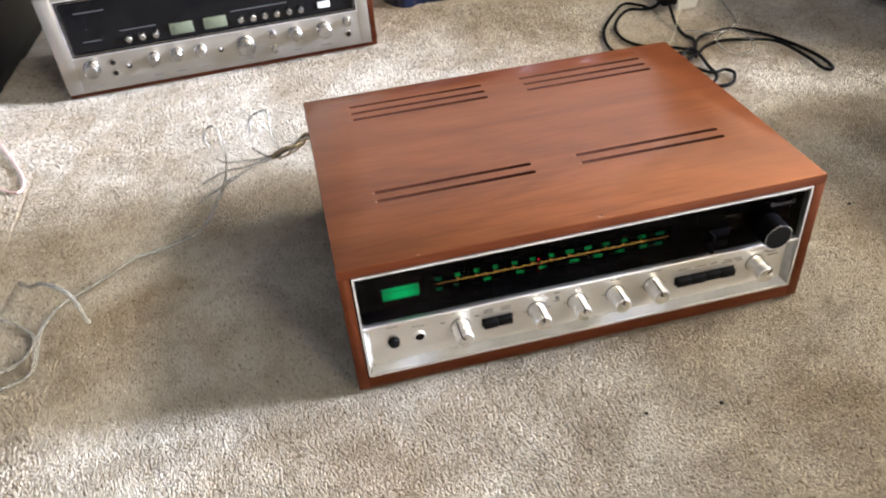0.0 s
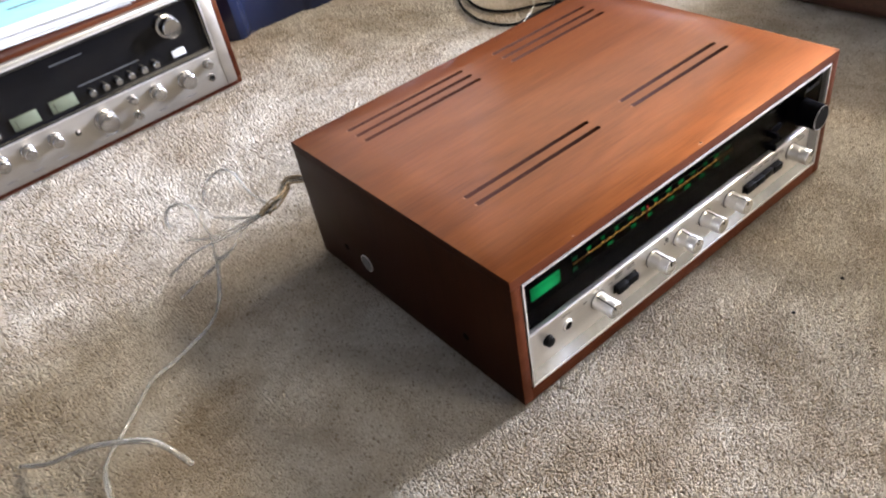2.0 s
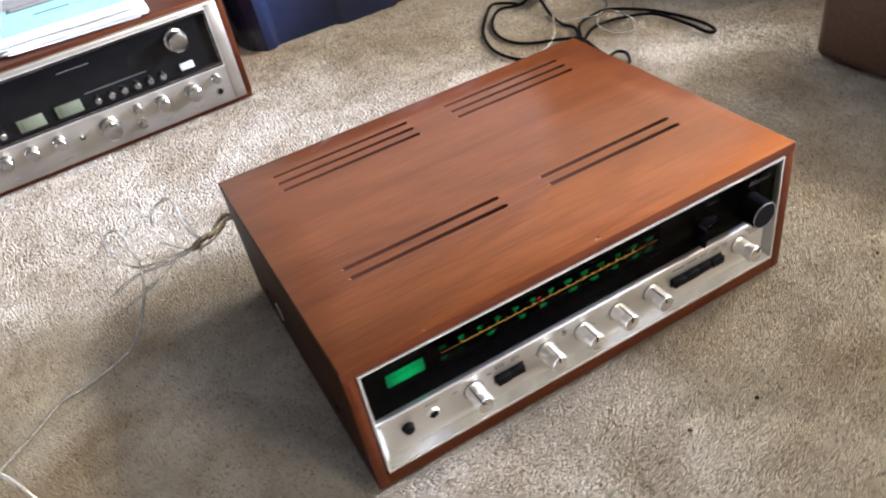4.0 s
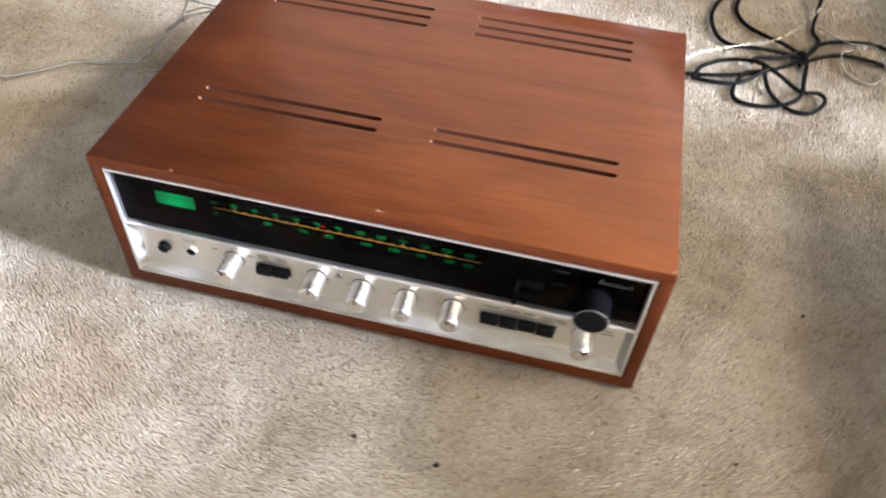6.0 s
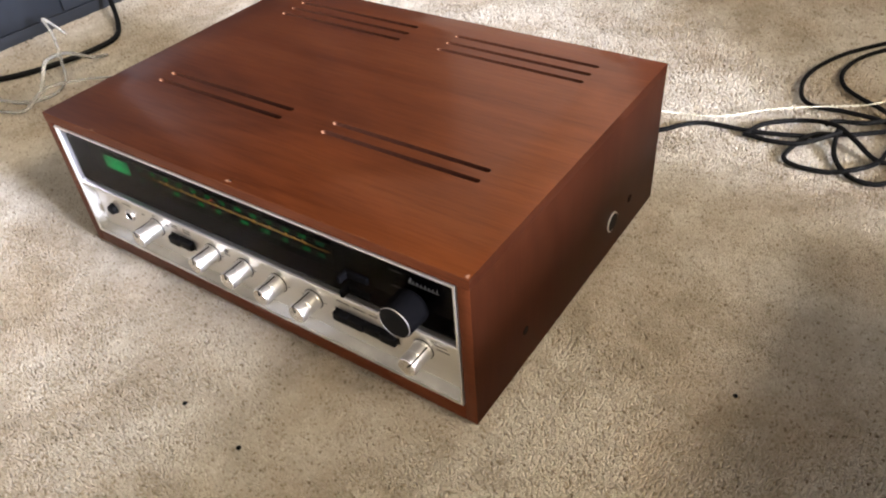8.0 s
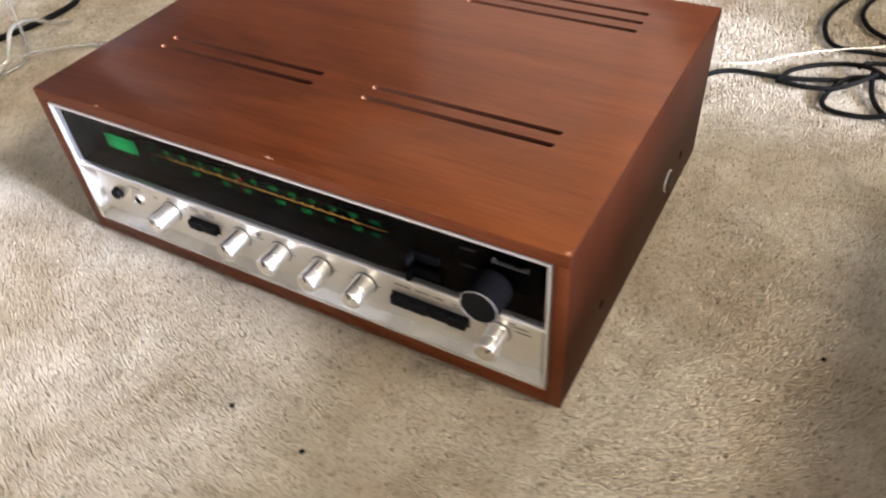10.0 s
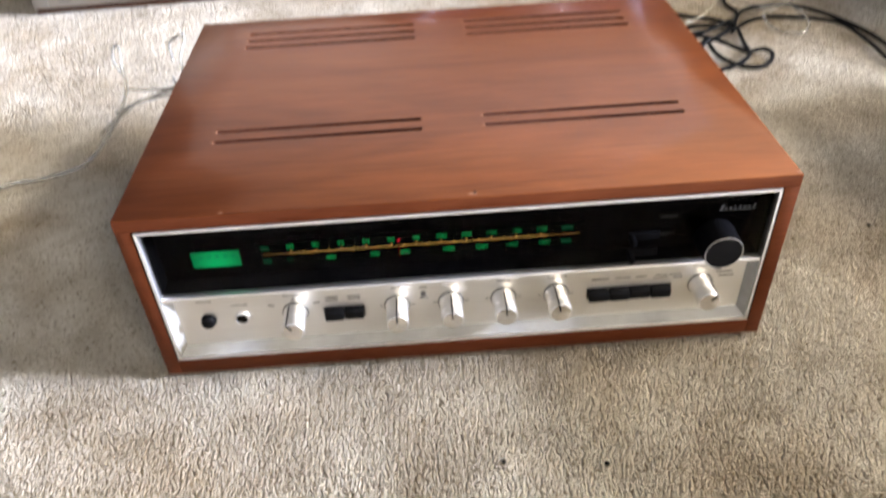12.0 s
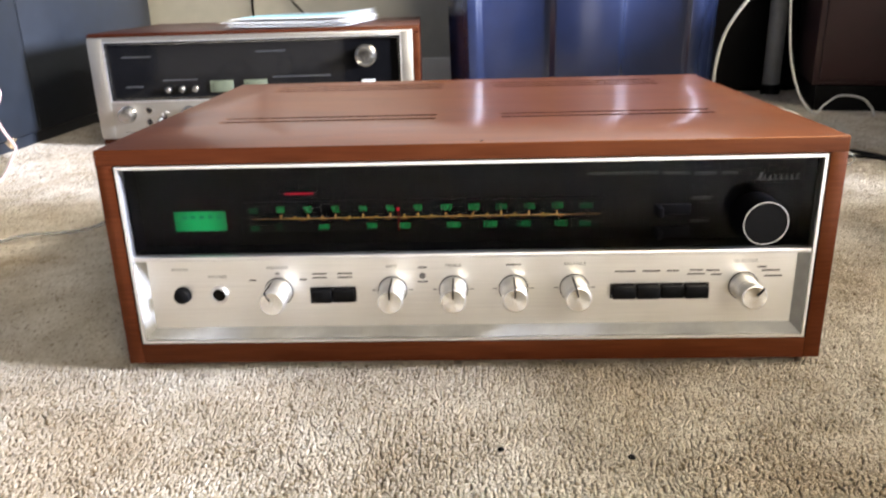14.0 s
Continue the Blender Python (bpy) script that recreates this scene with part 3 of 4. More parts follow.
for x0, x1 in ((-0.148, -0.126), (0.067, 0.091)):
    part("scale_line", box(x0, x1, DY - 0.0004, DY + 0.0002, 0.1027, 0.1029), AMBER_END, rec, "weakly lit end of the scale line")
for k in range(21):
    h = 0.0024 if k % 2 == 0 else 0.0014
    part("tick", box(-0.1274 + 0.00942 * k, -0.1267 + 0.00942 * k, DY - 0.0005, DY + 0.0001, 0.1032, 0.1032 + h), AMBER, rec)
for x in (-0.112, -0.098, -0.0815, -0.065, -0.0535, -0.042, -0.0255, -0.009, 0.0035, 0.016, 0.0275, 0.039, 0.052, 0.064):
    part("tick", box(x - 0.0016, x + 0.0016, DY - 0.0005, DY + 0.0001, 0.1013, 0.1019), AMBER_DIM, rec)
# unseen fins and hood, added to block the numerals' glow at steep angles
grille = bmesh.new()
for k in range(119):
    box(-0.1490 + 0.00205 * k - 0.00014, -0.1490 + 0.00205 * k + 0.00014, DY - 0.0005, DY + 0.0004, 0.0930, 0.1140, bm=grille)
part("added_dial_fins", grille, BLACK_MATT, rec, "fine added black fins that dim the numerals in oblique views")
part("added_dial_hood", box(-0.152, 0.094, DY - 0.003, DY + 0.0007, 0.1146, 0.1152), BLACK_MATT, rec, "thin added black hood that hides the numerals from steep views")
for k, text in enumerate(("88", "90", "92", "94", "96", "98", "100", "102", "104", "106", "108")):
    part("numeral", lettering(text, 0.0062, GREEN_NUM if k < 8 else GREEN_SOFT, 0.9), None, rec, at=(-0.127 + 0.01884 * k, DY - 0.0003, 0.1090))
for x, text in ((-0.129, "55"), (-0.098, "600"), (-0.065, "700"), (-0.042, "800"), (-0.009, "1000"), (0.016, "1200"), (0.039, "1400"), (0.064, "1600")):
    part("numeral", lettering(text, 0.0056, GREEN_DIM if x < -0.12 else GREEN_NUM if x < 0.03 else GREEN_SOFT, 0.85), None, rec, at=(x, DY - 0.0003, 0.0965))
for x0, x1, z in ((-0.149, -0.143, 0.1088), (0.077, 0.0855, 0.1088), (-0.149, -0.143, 0.0962), (0.077, 0.0845, 0.0962)):
    part("band_mark", box(x0, x1, DY - 0.0004, DY + 0.0002, z - 0.0018, z + 0.0018), GREEN_DIM, rec)
part("pointer", box(-0.0466, -0.0456, DY - 0.0012, DY - 0.0007, 0.0935, 0.1105), glow("red_pointer", (0.8, 0.01, 0.01), 0.08), rec, "thin red dial pointer")
part("pointer_tip", lathe([(0.001, 0), (0.001, 0.0005)], 10), RED_GLOW, rec, at=(-0.0461, DY - 0.0011, 0.1088))
part("stereo_lamp", box(-0.1235, -0.1035, DY - 0.0004, DY + 0.0003, 0.1198, 0.1214, 0.0004), glow("red_stereo_lamp_glow", (1.0, 0.02, 0.06), 0.5), rec, "red glowing stereo lamp")
part("lamp_hood", box(-0.126, -0.101, DY - 0.0062, DY + 0.0007, 0.1226, 0.1231), BLACK_MATT, rec, "thin black hood above the stereo lamp")
for x0, x1, z in ((0.082, 0.128, 0.1305), (0.131, 0.148, 0.1300), (0.152, 0.166, 0.1295), (0.170, 0.180, 0.1295), (0.1515, 0.164, 0.1125), (0.1515, 0.164, 0.0965)):
    part("printed_bar", box(x0, x1, DY - 0.0003, DY + 0.0002, z - 0.0008, z + 0.0008), PRINT_DIM, rec)
emblem = bmesh.new()
for k, (w, h) in enumerate(((0.0016, 0.0048), (0.0009, 0.0026), (0.0009, 0.0026), (0.0008, 0.0026), (0.0009, 0.0030), (0.0008, 0.0026), (0.0009, 0.0026), (0.0008, 0.0040))):
    x = 0.186 + 0.0034 * k
    prism([(x, 0.1292), (x + w, 0.1292), (x + w + 0.35 * h, 0.1292 + h), (x + 0.35 * h, 0.1292 + h)], 0.0014, 0.0022, "y", emblem)
    prism([(x + 0.0004, 0.1292), (x + 0.0026, 0.1292), (x + 0.0027, 0.1296), (x + 0.0005, 0.1296)], 0.0014, 0.0022, "y", emblem)
part("emblem", emblem, PRINT_FAINT, rec, "small silver maker's emblem in plain strokes")
for z in (0.1105, 0.0955):
    key = part("lever_switch", box(0.1225, 0.1455, 0.0012, 0.004, z - 0.0034, z + 0.0034, 0.0004), BLACK_MATT, rec, "black dial switch")
    part("lever_tip", box(0.1228, 0.1262, -0.0075, 0.0018, z - 0.0033, z + 0.0033, 0.0008), BLACK_MATT, key)
tun = part("tuning_knob", lathe([(0.0148, -0.002), (0.0152, 0.002), (0.0146, 0.0035), (0.0144, 0.019), (0.0138, 0.0202)], 40), BLACK_MATT, rec, "large black tuning knob", (0.1862, 0.001, 0.1065))
part("knob_ring", lathe([(0.0138, 0.0200), (0.0138, 0.0205), (0.01345, 0.0205), (0.01345, 0.0200)], 40), ALU_TRIM, tun, "thin silver ring")
part("knob_face", lathe([(0.0132, 0.0198), (0.0132, 0.0203)], 36), BLACK_PLASTIC, tun)

# knobs, keys and sockets on the aluminium
KZ = 0.0542
body_me = mesh_of("knob", lathe([(0.0094, 0), (0.0094, 0.0018), (0.0086, 0.0024), (0.0084, 0.0118), (0.0078, 0.0124), (0.0078, 0.0130), (0.0085, 0.0136), (0.0088, 0.0212), (0.0084, 0.0222), (0.0078, 0.0225)], 40), ALU_KNOB)
face_me = mesh_of("end_face", lathe([(0.0079, 0.0222), (0.0077, 0.0229), (0.0030, 0.0226), (0.0005, 0.0225)], 40), ALU_SPUN)
ring_me = mesh_of("collar", lathe([(0.0101, 0), (0.0101, 0.0006), (0.0094, 0.0007)], 32), PRINT_DIM)
line_me = mesh_of("index_line", box(-0.0005, 0.0005, -0.0233, -0.0222, 0.0022, 0.0078, bm=box(-0.0006, 0.0006, -0.0228, -0.0018, 0.0070, 0.0089)), BLACK_PLASTIC)
for x, turn in ((-0.1305, -28), (-0.0515, 0), (-0.0095, 0), (0.0315, 0), (0.0730, -12), (0.1868, 40)):
    kn = part("knob", body_me, None, rec, "turned aluminium knob", pose(x, py, KZ, 0, turn, 0))
    part("end_face", face_me, None, kn, "spun bright end face")
    part("collar", ring_me, None, kn, "dark collar")
    part("index_line", line_me, None, kn, "black index line")
for x0, x1, count in ((-0.1080, -0.0775, 2), (0.0980, 0.1628, 4)):
    part("key_slot", rim(x0 - 0.0007, x1 + 0.0007, 0.0462, 0.0568, 0.0008, py - 0.0006, py + 0.001), BLACK_PLASTIC, rec)
    w = (x1 - x0) / count
    for k in range(count):
        part("push_key", box(x0 + w * k + 0.0002, x0 + w * (k + 1) - 0.0002, py - (0.0064 if (k + count) % 3 else 0.0056), py + 0.001, 0.0471, 0.0559, 0.001), BLACK_PLASTIC, rec, "black push key")
part("power_button", lathe([(0.0060, 0), (0.0060, 0.001), (0.0052, 0.0012), (0.0051, 0.0048), (0.0041, 0.0055), (0.001, 0.0056)], 26), BLACK_PLASTIC, rec, "round black power button", (-0.198, py, 0.0525))
jack = part("headphone_socket", lathe([(0.0064, 0), (0.0064, 0.0012), (0.0056, 0.002), (0.0046, 0.0021), (0.0044, 0.0012)], 26), ALU_TRIM, rec, "silver headphone socket", (-0.1722, py, 0.0525))
part("socket_hole", lathe([(0.0046, 0.0010), (0.0045, 0.0016)], 18), SLOT_DARK, jack)
lock = part("pilot_screw", lathe([(0.0021, 0), (0.0021, 0.0012), (0.0014, 0.0015)], 14), PRINT_GREY, rec, "tiny dark screw", (-0.0305, py, 0.0645))
for x, z, text in ((-0.198, 0.0710, "POWER"), (-0.1722, 0.0655, "PHONES"), (-0.1305, 0.0715, "SPEAKERS"), (-0.0515, 0.0715, "BASS"), (-0.0095, 0.0715, "TREBLE"), (0.0730, 0.0715, "BALANCE"), (0.1868, 0.0718, "SELECTOR")):
    part("lettering", lettering(text, 0.0031, PRINT_GREY, 1.15), None, rec, at=(x, py - 0.0001, z))
for x, z, w in ((0.0315, 0.0715, 0.0105), (-0.148, 0.0627, 0.005), (-0.113, 0.0627, 0.005), (-0.1305, 0.0672, 0.003), (-0.1015, 0.0668, 0.010), (-0.1015, 0.0640, 0.010), (-0.084, 0.0668, 0.010), (-0.084, 0.0640, 0.010), (-0.0305, 0.0705, 0.006), (-0.0305, 0.0600, 0.007), (0.107, 0.0655, 0.014), (0.1245, 0.0655, 0.012), (0.139, 0.0655, 0.008), (0.1545, 0.0658, 0.009), (0.1545, 0.0630, 0.012), (0.1655, 0.0655, 0.009), (0.168, 0.0625, 0.007), (0.204, 0.0650, 0.012), (0.206, 0.0610, 0.012), (0.198, 0.0675, 0.006)):
    part("printed_bar", box(x - w / 2, x + w / 2, py - 0.00015, py + 0.0002, z - 0.0006, z + 0.0006), PRINT_GREY, rec)
for x in (-0.0515, -0.0095, 0.0315, 0.0730):
    for s in (-1, 1):
        part("printed_bar", box(x + s * 0.0125 - 0.0016, x + s * 0.0125 + 0.0016, py - 0.00015, py + 0.0002, KZ - 0.0003, KZ + 0.0003), PRINT_GREY, rec)

# ---- the second receiver by the wall ----
sec = thing("stereo_receiver", pose(-0.645, 0.838, 0, 0, 0, 3.04), "large silver-faced stereo receiver in a dark wooden case, switched off", "receiver", "stereo receivers")
RW, RD, RH = 0.566, 0.39, 0.190
for nm, b in (("top_panel", (0, RW, 0.006, RD, RH - 0.012, RH)), ("bottom_panel", (0.001, RW - 0.001, 0.004, RD, 0.002, 0.013)), ("side_panel", (0, 0.012, 0.006, RD, 0.0131, RH - 0.0121)), ("side_panel", (RW - 0.012, RW, 0.002, RD, 0.0131, RH - 0.0121))):
    part(nm, box(*b, 0.0018), DARK_WOOD, sec, "dark walnut case panel")
part("back_panel", box(0.0125, RW - 0.0125, RD - 0.02, RD - 0.016, 0.0135, RH - 0.0125), SLOT_DARK, sec)
cut = box(0.0285, 0.5335, -0.02, 0.05, 0.0755, 0.1765)
face = dressed(carve(box(0.003, 0.5535, -0.004, 0.012, 0.012, 0.1835, 0.0012), cut), "faceplate", CHAMPAGNE)
part("faceplate", face, None, sec, "champagne silver metal faceplate")
part("window_rim", rim(0.0283, 0.5337, 0.0753, 0.1767, 0.0015, -0.0052, 0.004), ALU_TRIM, sec, "bright double rim round the dial")
part("window_rim", rim(0.0299, 0.5321, 0.0769, 0.1751, 0.0029, -0.0022, 0.004), BLACK_PLASTIC, sec)
part("window_rim", rim(0.0329, 0.5291, 0.0799, 0.1721, 0.0011, -0.0036, 0.004), ALU_DULL, sec)
part("dial_glass", box(0.0286, 0.5334, 0.0025, 0.006, 0.0756, 0.1764), BLACK_GLOSS, sec, "unlit black dial glass")
for x0, x1 in ((0.003, 0.0275), (0.5345, 0.5535)):
    part("end_cap", box(x0, x1, -0.0052, -0.0035, 0.014, 0.1815, 0.0006), CHAMPAGNE, sec)
big = part("tuning_knob", lathe([(0.0185, 0), (0.0185, 0.003), (0.0155, 0.004), (0.0150, 0.022), (0.0138, 0.0235), (0.0108, 0.0228), (0.002, 0.0230)], 40), ALU_DULL, sec, "large silver tuning knob", (0.4725, 0.002, 0.1425))
for a, b in ((0.201, 0.241), (0.2595, 0.2995)):
    mt = part("level_meter", box(a, b, -0.001, 0.0026, 0.0880, 0.1075, 0.0006), METER_FACE, sec, "pale green level meter, unlit")
    part("needle", box(a + 0.006, a + 0.0066, -0.0014, -0.0008, 0.0895, 0.104), BLACK_PLASTIC, mt)
small_me = mesh_of("button", lathe([(0.0058, 0), (0.0056, 0.009), (0.0042, 0.0108), (0.001, 0.0112)], 18), ALU_DULL)
for x in (0.130, 0.153, 0.176, 0.324, 0.346, 0.3675, 0.389, 0.411, 0.432):
    part("button", small_me, None, sec, "small silver button", (x, 0.0025, 0.0950))
part("nameplate", box(0.4635, 0.486, -0.0015, 0.0026, 0.0910, 0.1020, 0.0006), PRINT_SILVER, sec, "small white plate")


def turned(name, x, z, r, length, label, material=ALU_DULL):
    kn = part(name, lathe([(r * 1.15, 0), (r * 1.15, 0.002), (r, 0.003), (r * 0.96, length - 0.001), (r * 0.85, length), (0.001, length + 0.0002)], 26), material, sec, label, (x, -0.004, z))
    part("index_line", box(-0.0005, 0.0005, -length - 0.0004, -0.003, r * 0.5, r * 1.0), BLACK_PLASTIC, kn)
    return kn


for x, z, r, ln in ((0.055, 0.055, 0.0125, 0.020), (0.161, 0.056, 0.0095, 0.020), (0.201, 0.056, 0.0095, 0.020), (0.243, 0.055, 0.0095, 0.020), (0.323, 0.048, 0.0155, 0.022), (0.373, 0.061, 0.0062, 0.014), (0.372, 0.034, 0.0062, 0.014), (0.414, 0.055, 0.0105, 0.02), (0.467, 0.053, 0.0125, 0.02), (0.511, 0.061, 0.007, 0.014)):
    turned("knob", x, z, r, ln, "silver control knob")
for x, z in ((0.0915, 0.060), (0.0905, 0.040), (0.511, 0.036)):
    sk = part("socket", lathe([(0.0068, 0), (0.0066, 0.0014), (0.0042, 0.0016)], 20), ALU_DULL, sec, "headphone socket", (x, -0.004, z))
    part("socket_hole", lathe([(0.0045, 0.001), (0.0044, 0.0019)], 16), SLOT_DARK, sk)
for x in (0.1165, 0.2775):
    tg = part("toggle", lathe([(0.0045, 0), (0.0042, 0.0015), (0.002, 0.002)], 16), BLACK_PLASTIC, sec, "toggle switch", (x, -0.004, 0.0485))
    part("lever", lathe([(0.0016, 0), (0.0022, 0.011), (0.0015, 0.012)], 10), ALU_KNOB, tg, at=pose(0, 0, 0, -30, 0, 0))
for x, z, w in ((0.31, 0.1545, 0.05), (0.36, 0.1110, 0.1), (0.15, 0.1100, 0.06), (0.08, 0.150, 0.05), (0.07, 0.100, 0.03)):
    part("printed_bar", box(x - w / 2, x + w / 2, 0.0018, 0.0026, z - 0.0008, z + 0.0008), PRINT_DIM, sec)
for x, w in ((0.055, 0.02), (0.161, 0.016), (0.201, 0.016), (0.243, 0.016), (0.323, 0.02), (0.414, 0.014), (0.467, 0.02)):
    part("printed_bar", box(x - w / 2, x + w / 2, -0.0043, -0.0038, 0.0225, 0.0237), PRINT_GREY, sec)
for x in (0.05, 0.51):
    for y in (0.05, 0.33):
        part("foot", lathe([(0.012, -0.011), (0.012, 0.003)], 14, axis="z"), BLACK_PLASTIC, sec, at=(x, y, 0))

# papers lying on it
pap = thing("paper_stack", pose(-0.300, 1.03, RH + 0.0005, 0, 0, -3), "stack of loose printed papers on the second receiver", "papers")
rng = random.Random(9)


def sheet(name, w, d, z, curl, material, label="", at=None):
    bm = bmesh.new()
    nx, ny = 10, 12
    grid = [[bm.verts.new((w * (i / nx - 0.5), d * (j / ny - 0.5), z + curl * (max(0, i / nx - 0.45) ** 2) * (0.4 + j / ny) + 0.0012 * math.sin(3 * i / nx + z * 900))) for i in range(nx + 1)] for j in range(ny + 1)]
    for j in range(ny):
        for i in range(nx):
            bm.faces.new((grid[j][i], grid[j][i + 1], grid[j + 1][i + 1], grid[j + 1][i]))
    bmesh.ops.recalc_face_normals(bm, faces=bm.faces)
    bmesh.ops.solidify(bm, geom=bm.faces[:], thickness=0.0006)
    return part(name, bm, material, pap, label, at)


for k in range(7):
    sheet("sheet", 0.216, 0.29, 0.002 + 0.0016 * k, 0.004 + 0.002 * k, PAPER, "" if k else "white printed sheet", pose(rng.uniform(-0.008, 0.008), rng.uniform(-0.01, 0.01), 0, 0, 0, rng.uniform(-4, 4)))
cover = sheet("cover", 0.216, 0.29, 0.0145, 0.022, PAPER, "cover sheet with a cyan field and a grey photograph")


def print_patch(name, x0, x1, y0, y1, lift, material):
    bm = bmesh.new()
    nx, ny, w, d = 8, 6, 0.216, 0.29
    grid = []
    for j in range(ny + 1):
        row = []
        for i in range(nx + 1):
            x, y = x0 + (x1 - x0) * i / nx, y0 + (y1 - y0) * j / ny
            u, v = x / w + 0.5, y / d + 0.5
            row.append(bm.verts.new((x, y, 0.0145 + 0.022 * (max(0, u - 0.45) ** 2) * (0.4 + v) + 0.0012 * math.sin(3 * u + 13.05) + lift)))
        grid.append(row)
    for j in range(ny):
        for i in range(nx):
            bm.faces.new((grid[j][i], grid[j][i + 1], grid[j + 1][i + 1], grid[j + 1][i]))
    bmesh.ops.recalc_face_normals(bm, faces=bm.faces)
    bmesh.ops.solidify(bm, geom=bm.faces[:], thickness=0.0002)
    return part(name, bm, material, cover)


print_patch("printed_field", -0.106, 0.094, -0.104, 0.045, 0.0009, PAPER_CYAN)
print_patch("printed_photo", -0.104, 0.090, 0.046, 0.122, 0.0009, PAPER_GREY)
print_patch("printed_photo", -0.098, 0.062, 0.022, 0.052, 0.0013, PAPER_INK)
print_patch("printed_frame", -0.092, 0.056, 0.028, 0.046, 0.0017, PAPER_GREY)
print_patch("printed_bar", -0.055, 0.004, -0.030, -0.022, 0.0013, PAPER_INK)
print_patch("printed_bar", 0.010, 0.036, -0.029, -0.025, 0.0013, PAPER_INK)
print_patch("printed_bar", -0.045, 0.085, -0.046, -0.043, 0.0013, PAPER_GREY)

# ---- blue storage tote ----
tote = thing("storage_tote", (0.228, 1.045, 0), "navy blue plastic storage tote with ribbed sides on the carpet", "storage box")
HALF = [(-0.258, 0.046), (-0.241, 0.014), (-0.224, 0.0), (-0.212, 0.0), (-0.204, 0.003), (-0.199, 0.009), (-0.193, 0.012), (-0.070, 0.012), (-0.064, 0.009), (-0.060, 0.003), (-0.053, 0.0), (0.062, 0.0), (0.070, 0.003), (0.075, 0.009), (0.081, 0.012), (0.188, 0.012), (0.194, 0.009), (0.199, 0.003), (0.208, 0.002), (0.224, 0.008), (0.242, 0.026), (0.262, 0.055), (0.262, 0.36), (0.24, 0.39), (-0.24, 0.39), (-0.262, 0.36), (-0.262, 0.056)]
tb = bmesh.new()
rows = []
for z, g in ((-0.008, 0.985), (0.004, 0.99), (0.40, 1.02), (0.405, 1.045), (0.43, 1.048), (0.432, 1.02), (0.36, 1.0), (0.02, 0.955)):
    rows.append([tb.verts.new((x * g, 0.195 + (y - 0.195) * g, z)) for x, y in HALF])
for a, b in zip(rows, rows[1:]):
    for k in range(len(HALF)):
        j = (k + 1) % len(HALF)
        tb.faces.new((a[k], a[j], b[j], b[k]))
tb.faces.new(rows[0][::-1])
tb.faces.new(rows[-1])
part("tub", tb, BLUE_TOTE, tote)
part("lid", box(-0.285, 0.285, -0.022, 0.412, 0.4325, 0.452, 0.008, 3), BLUE_TOTE, tote, "flat blue lid")
for s in (-1, 1):
    part("handle", box(min(s * 0.28, s * 0.296), max(s * 0.28, s * 0.296), 0.12, 0.27, 0.395, 0.43, 0.004), BLUE_TOTE, tote)

# ---- dark furniture around ----
# unseen upper part added so the cabinet blocks light off the west wall
cab = thing("tall_cabinet", pose(-0.797, 0.62, 0, 0, 0, -2.2), "charcoal black cabinet with smooth satin doors, raised to block wall light", "cabinet")
part("body", box(-0.42, 0, -0.80, 0.80, 0.018, 1.30, 0.004), CHARCOAL, cab)
part("plinth", box(-0.40, -0.002, -0.79, 0.79, -0.011, 0.018), CHARCOAL, cab)
for y0, y1 in ((-0.797, -0.27), (-0.266, 0.266), (0.27, 0.797)):
    part("door", box(0.0, 0.006, y0, y1, 0.022, 1.292, 0.002), CHARCOAL, cab, "plain charcoal door")
part("worktop", box(-0.425, 0.008, -0.805, 0.805, 1.3005, 1.32, 0.003), CHARCOAL, cab)

ott = thing("ottoman", (0.634, 0.297, 0), "dark brown leather ottoman on the carpet", "ottoman")
part("body", box(0.0, 0.70, -0.65, 0.0, 0.002, 0.165, 0.018, 4), LEATHER, ott)
part("cushion", box(-0.004, 0.704, -0.654, 0.004, 0.1655, 0.240, 0.022, 4), LEATHER, ott)
for y in (-0.22, -0.44):
    part("seam", box(-0.0015, 0.0, y - 0.002, y + 0.002, 0.02, 0.12), LEATHER, ott)

pouf = thing("pouf", (1.225, 0.69, 0), "dark upholstered round pouf on the carpet", "pouf")
part("seat", lathe([(0.33, 0.0), (0.365, 0.02), (0.385, 0.08), (0.388, 0.24), (0.37, 0.315), (0.32, 0.355), (0.15, 0.375), (0.01, 0.378)], 48, axis="z"), CHARCOAL, pouf)
part("piping", lathe([(0.366, -0.004), (0.374, 0.0), (0.374, 0.008), (0.366, 0.012)], 48, axis="z"), LEATHER, pouf, "grey piping round the base", (0, 0, 0.012))

red = thing("wooden_cabinet", pose(0.672, 1.055, 0, 0, 0, -16), "dark red-brown wooden cabinet on a black plinth", "cabinet")
part("body", box(0, 0.62, 0.0, 0.34, 0.05, 0.75, 0.004), MAROON, red)
part("plinth", box(0.01, 0.61, 0.012, 0.33, -0.011, 0.05), BLACK_PLASTIC, red, "black recessed plinth")
part("front_panel", box(0.012, 0.608, -0.006, 0.0, 0.06, 0.74, 0.002), MAROON, red)

leg = thing("table_leg", (0.688, 1.30, 0), "round grey metal table leg in the shade", "table leg")
part("tube", lathe([(0.019, -0.006), (0.0185, 0.0), (0.0185, 0.62), (0.017, 0.625)], 24, axis="z"), LEG_GREY, leg)
part("foot_cap", lathe([(0.021, -0.008), (0.021, 0.018), (0.0188, 0.022)], 24, axis="z"), BLACK_PLASTIC, leg, "dark foot cap")

# black box stands in for the unlit void right of the tote
blk = thing("loudspeaker", (0.60, 1.34, 0), "black box that stands in for the shade beside the tote", "loudspeaker")
part("cabinet_box", box(-0.055, 0.40, 0.012, 0.11, -0.011, 0.60, 0.004), BLACK_PLASTIC, blk)
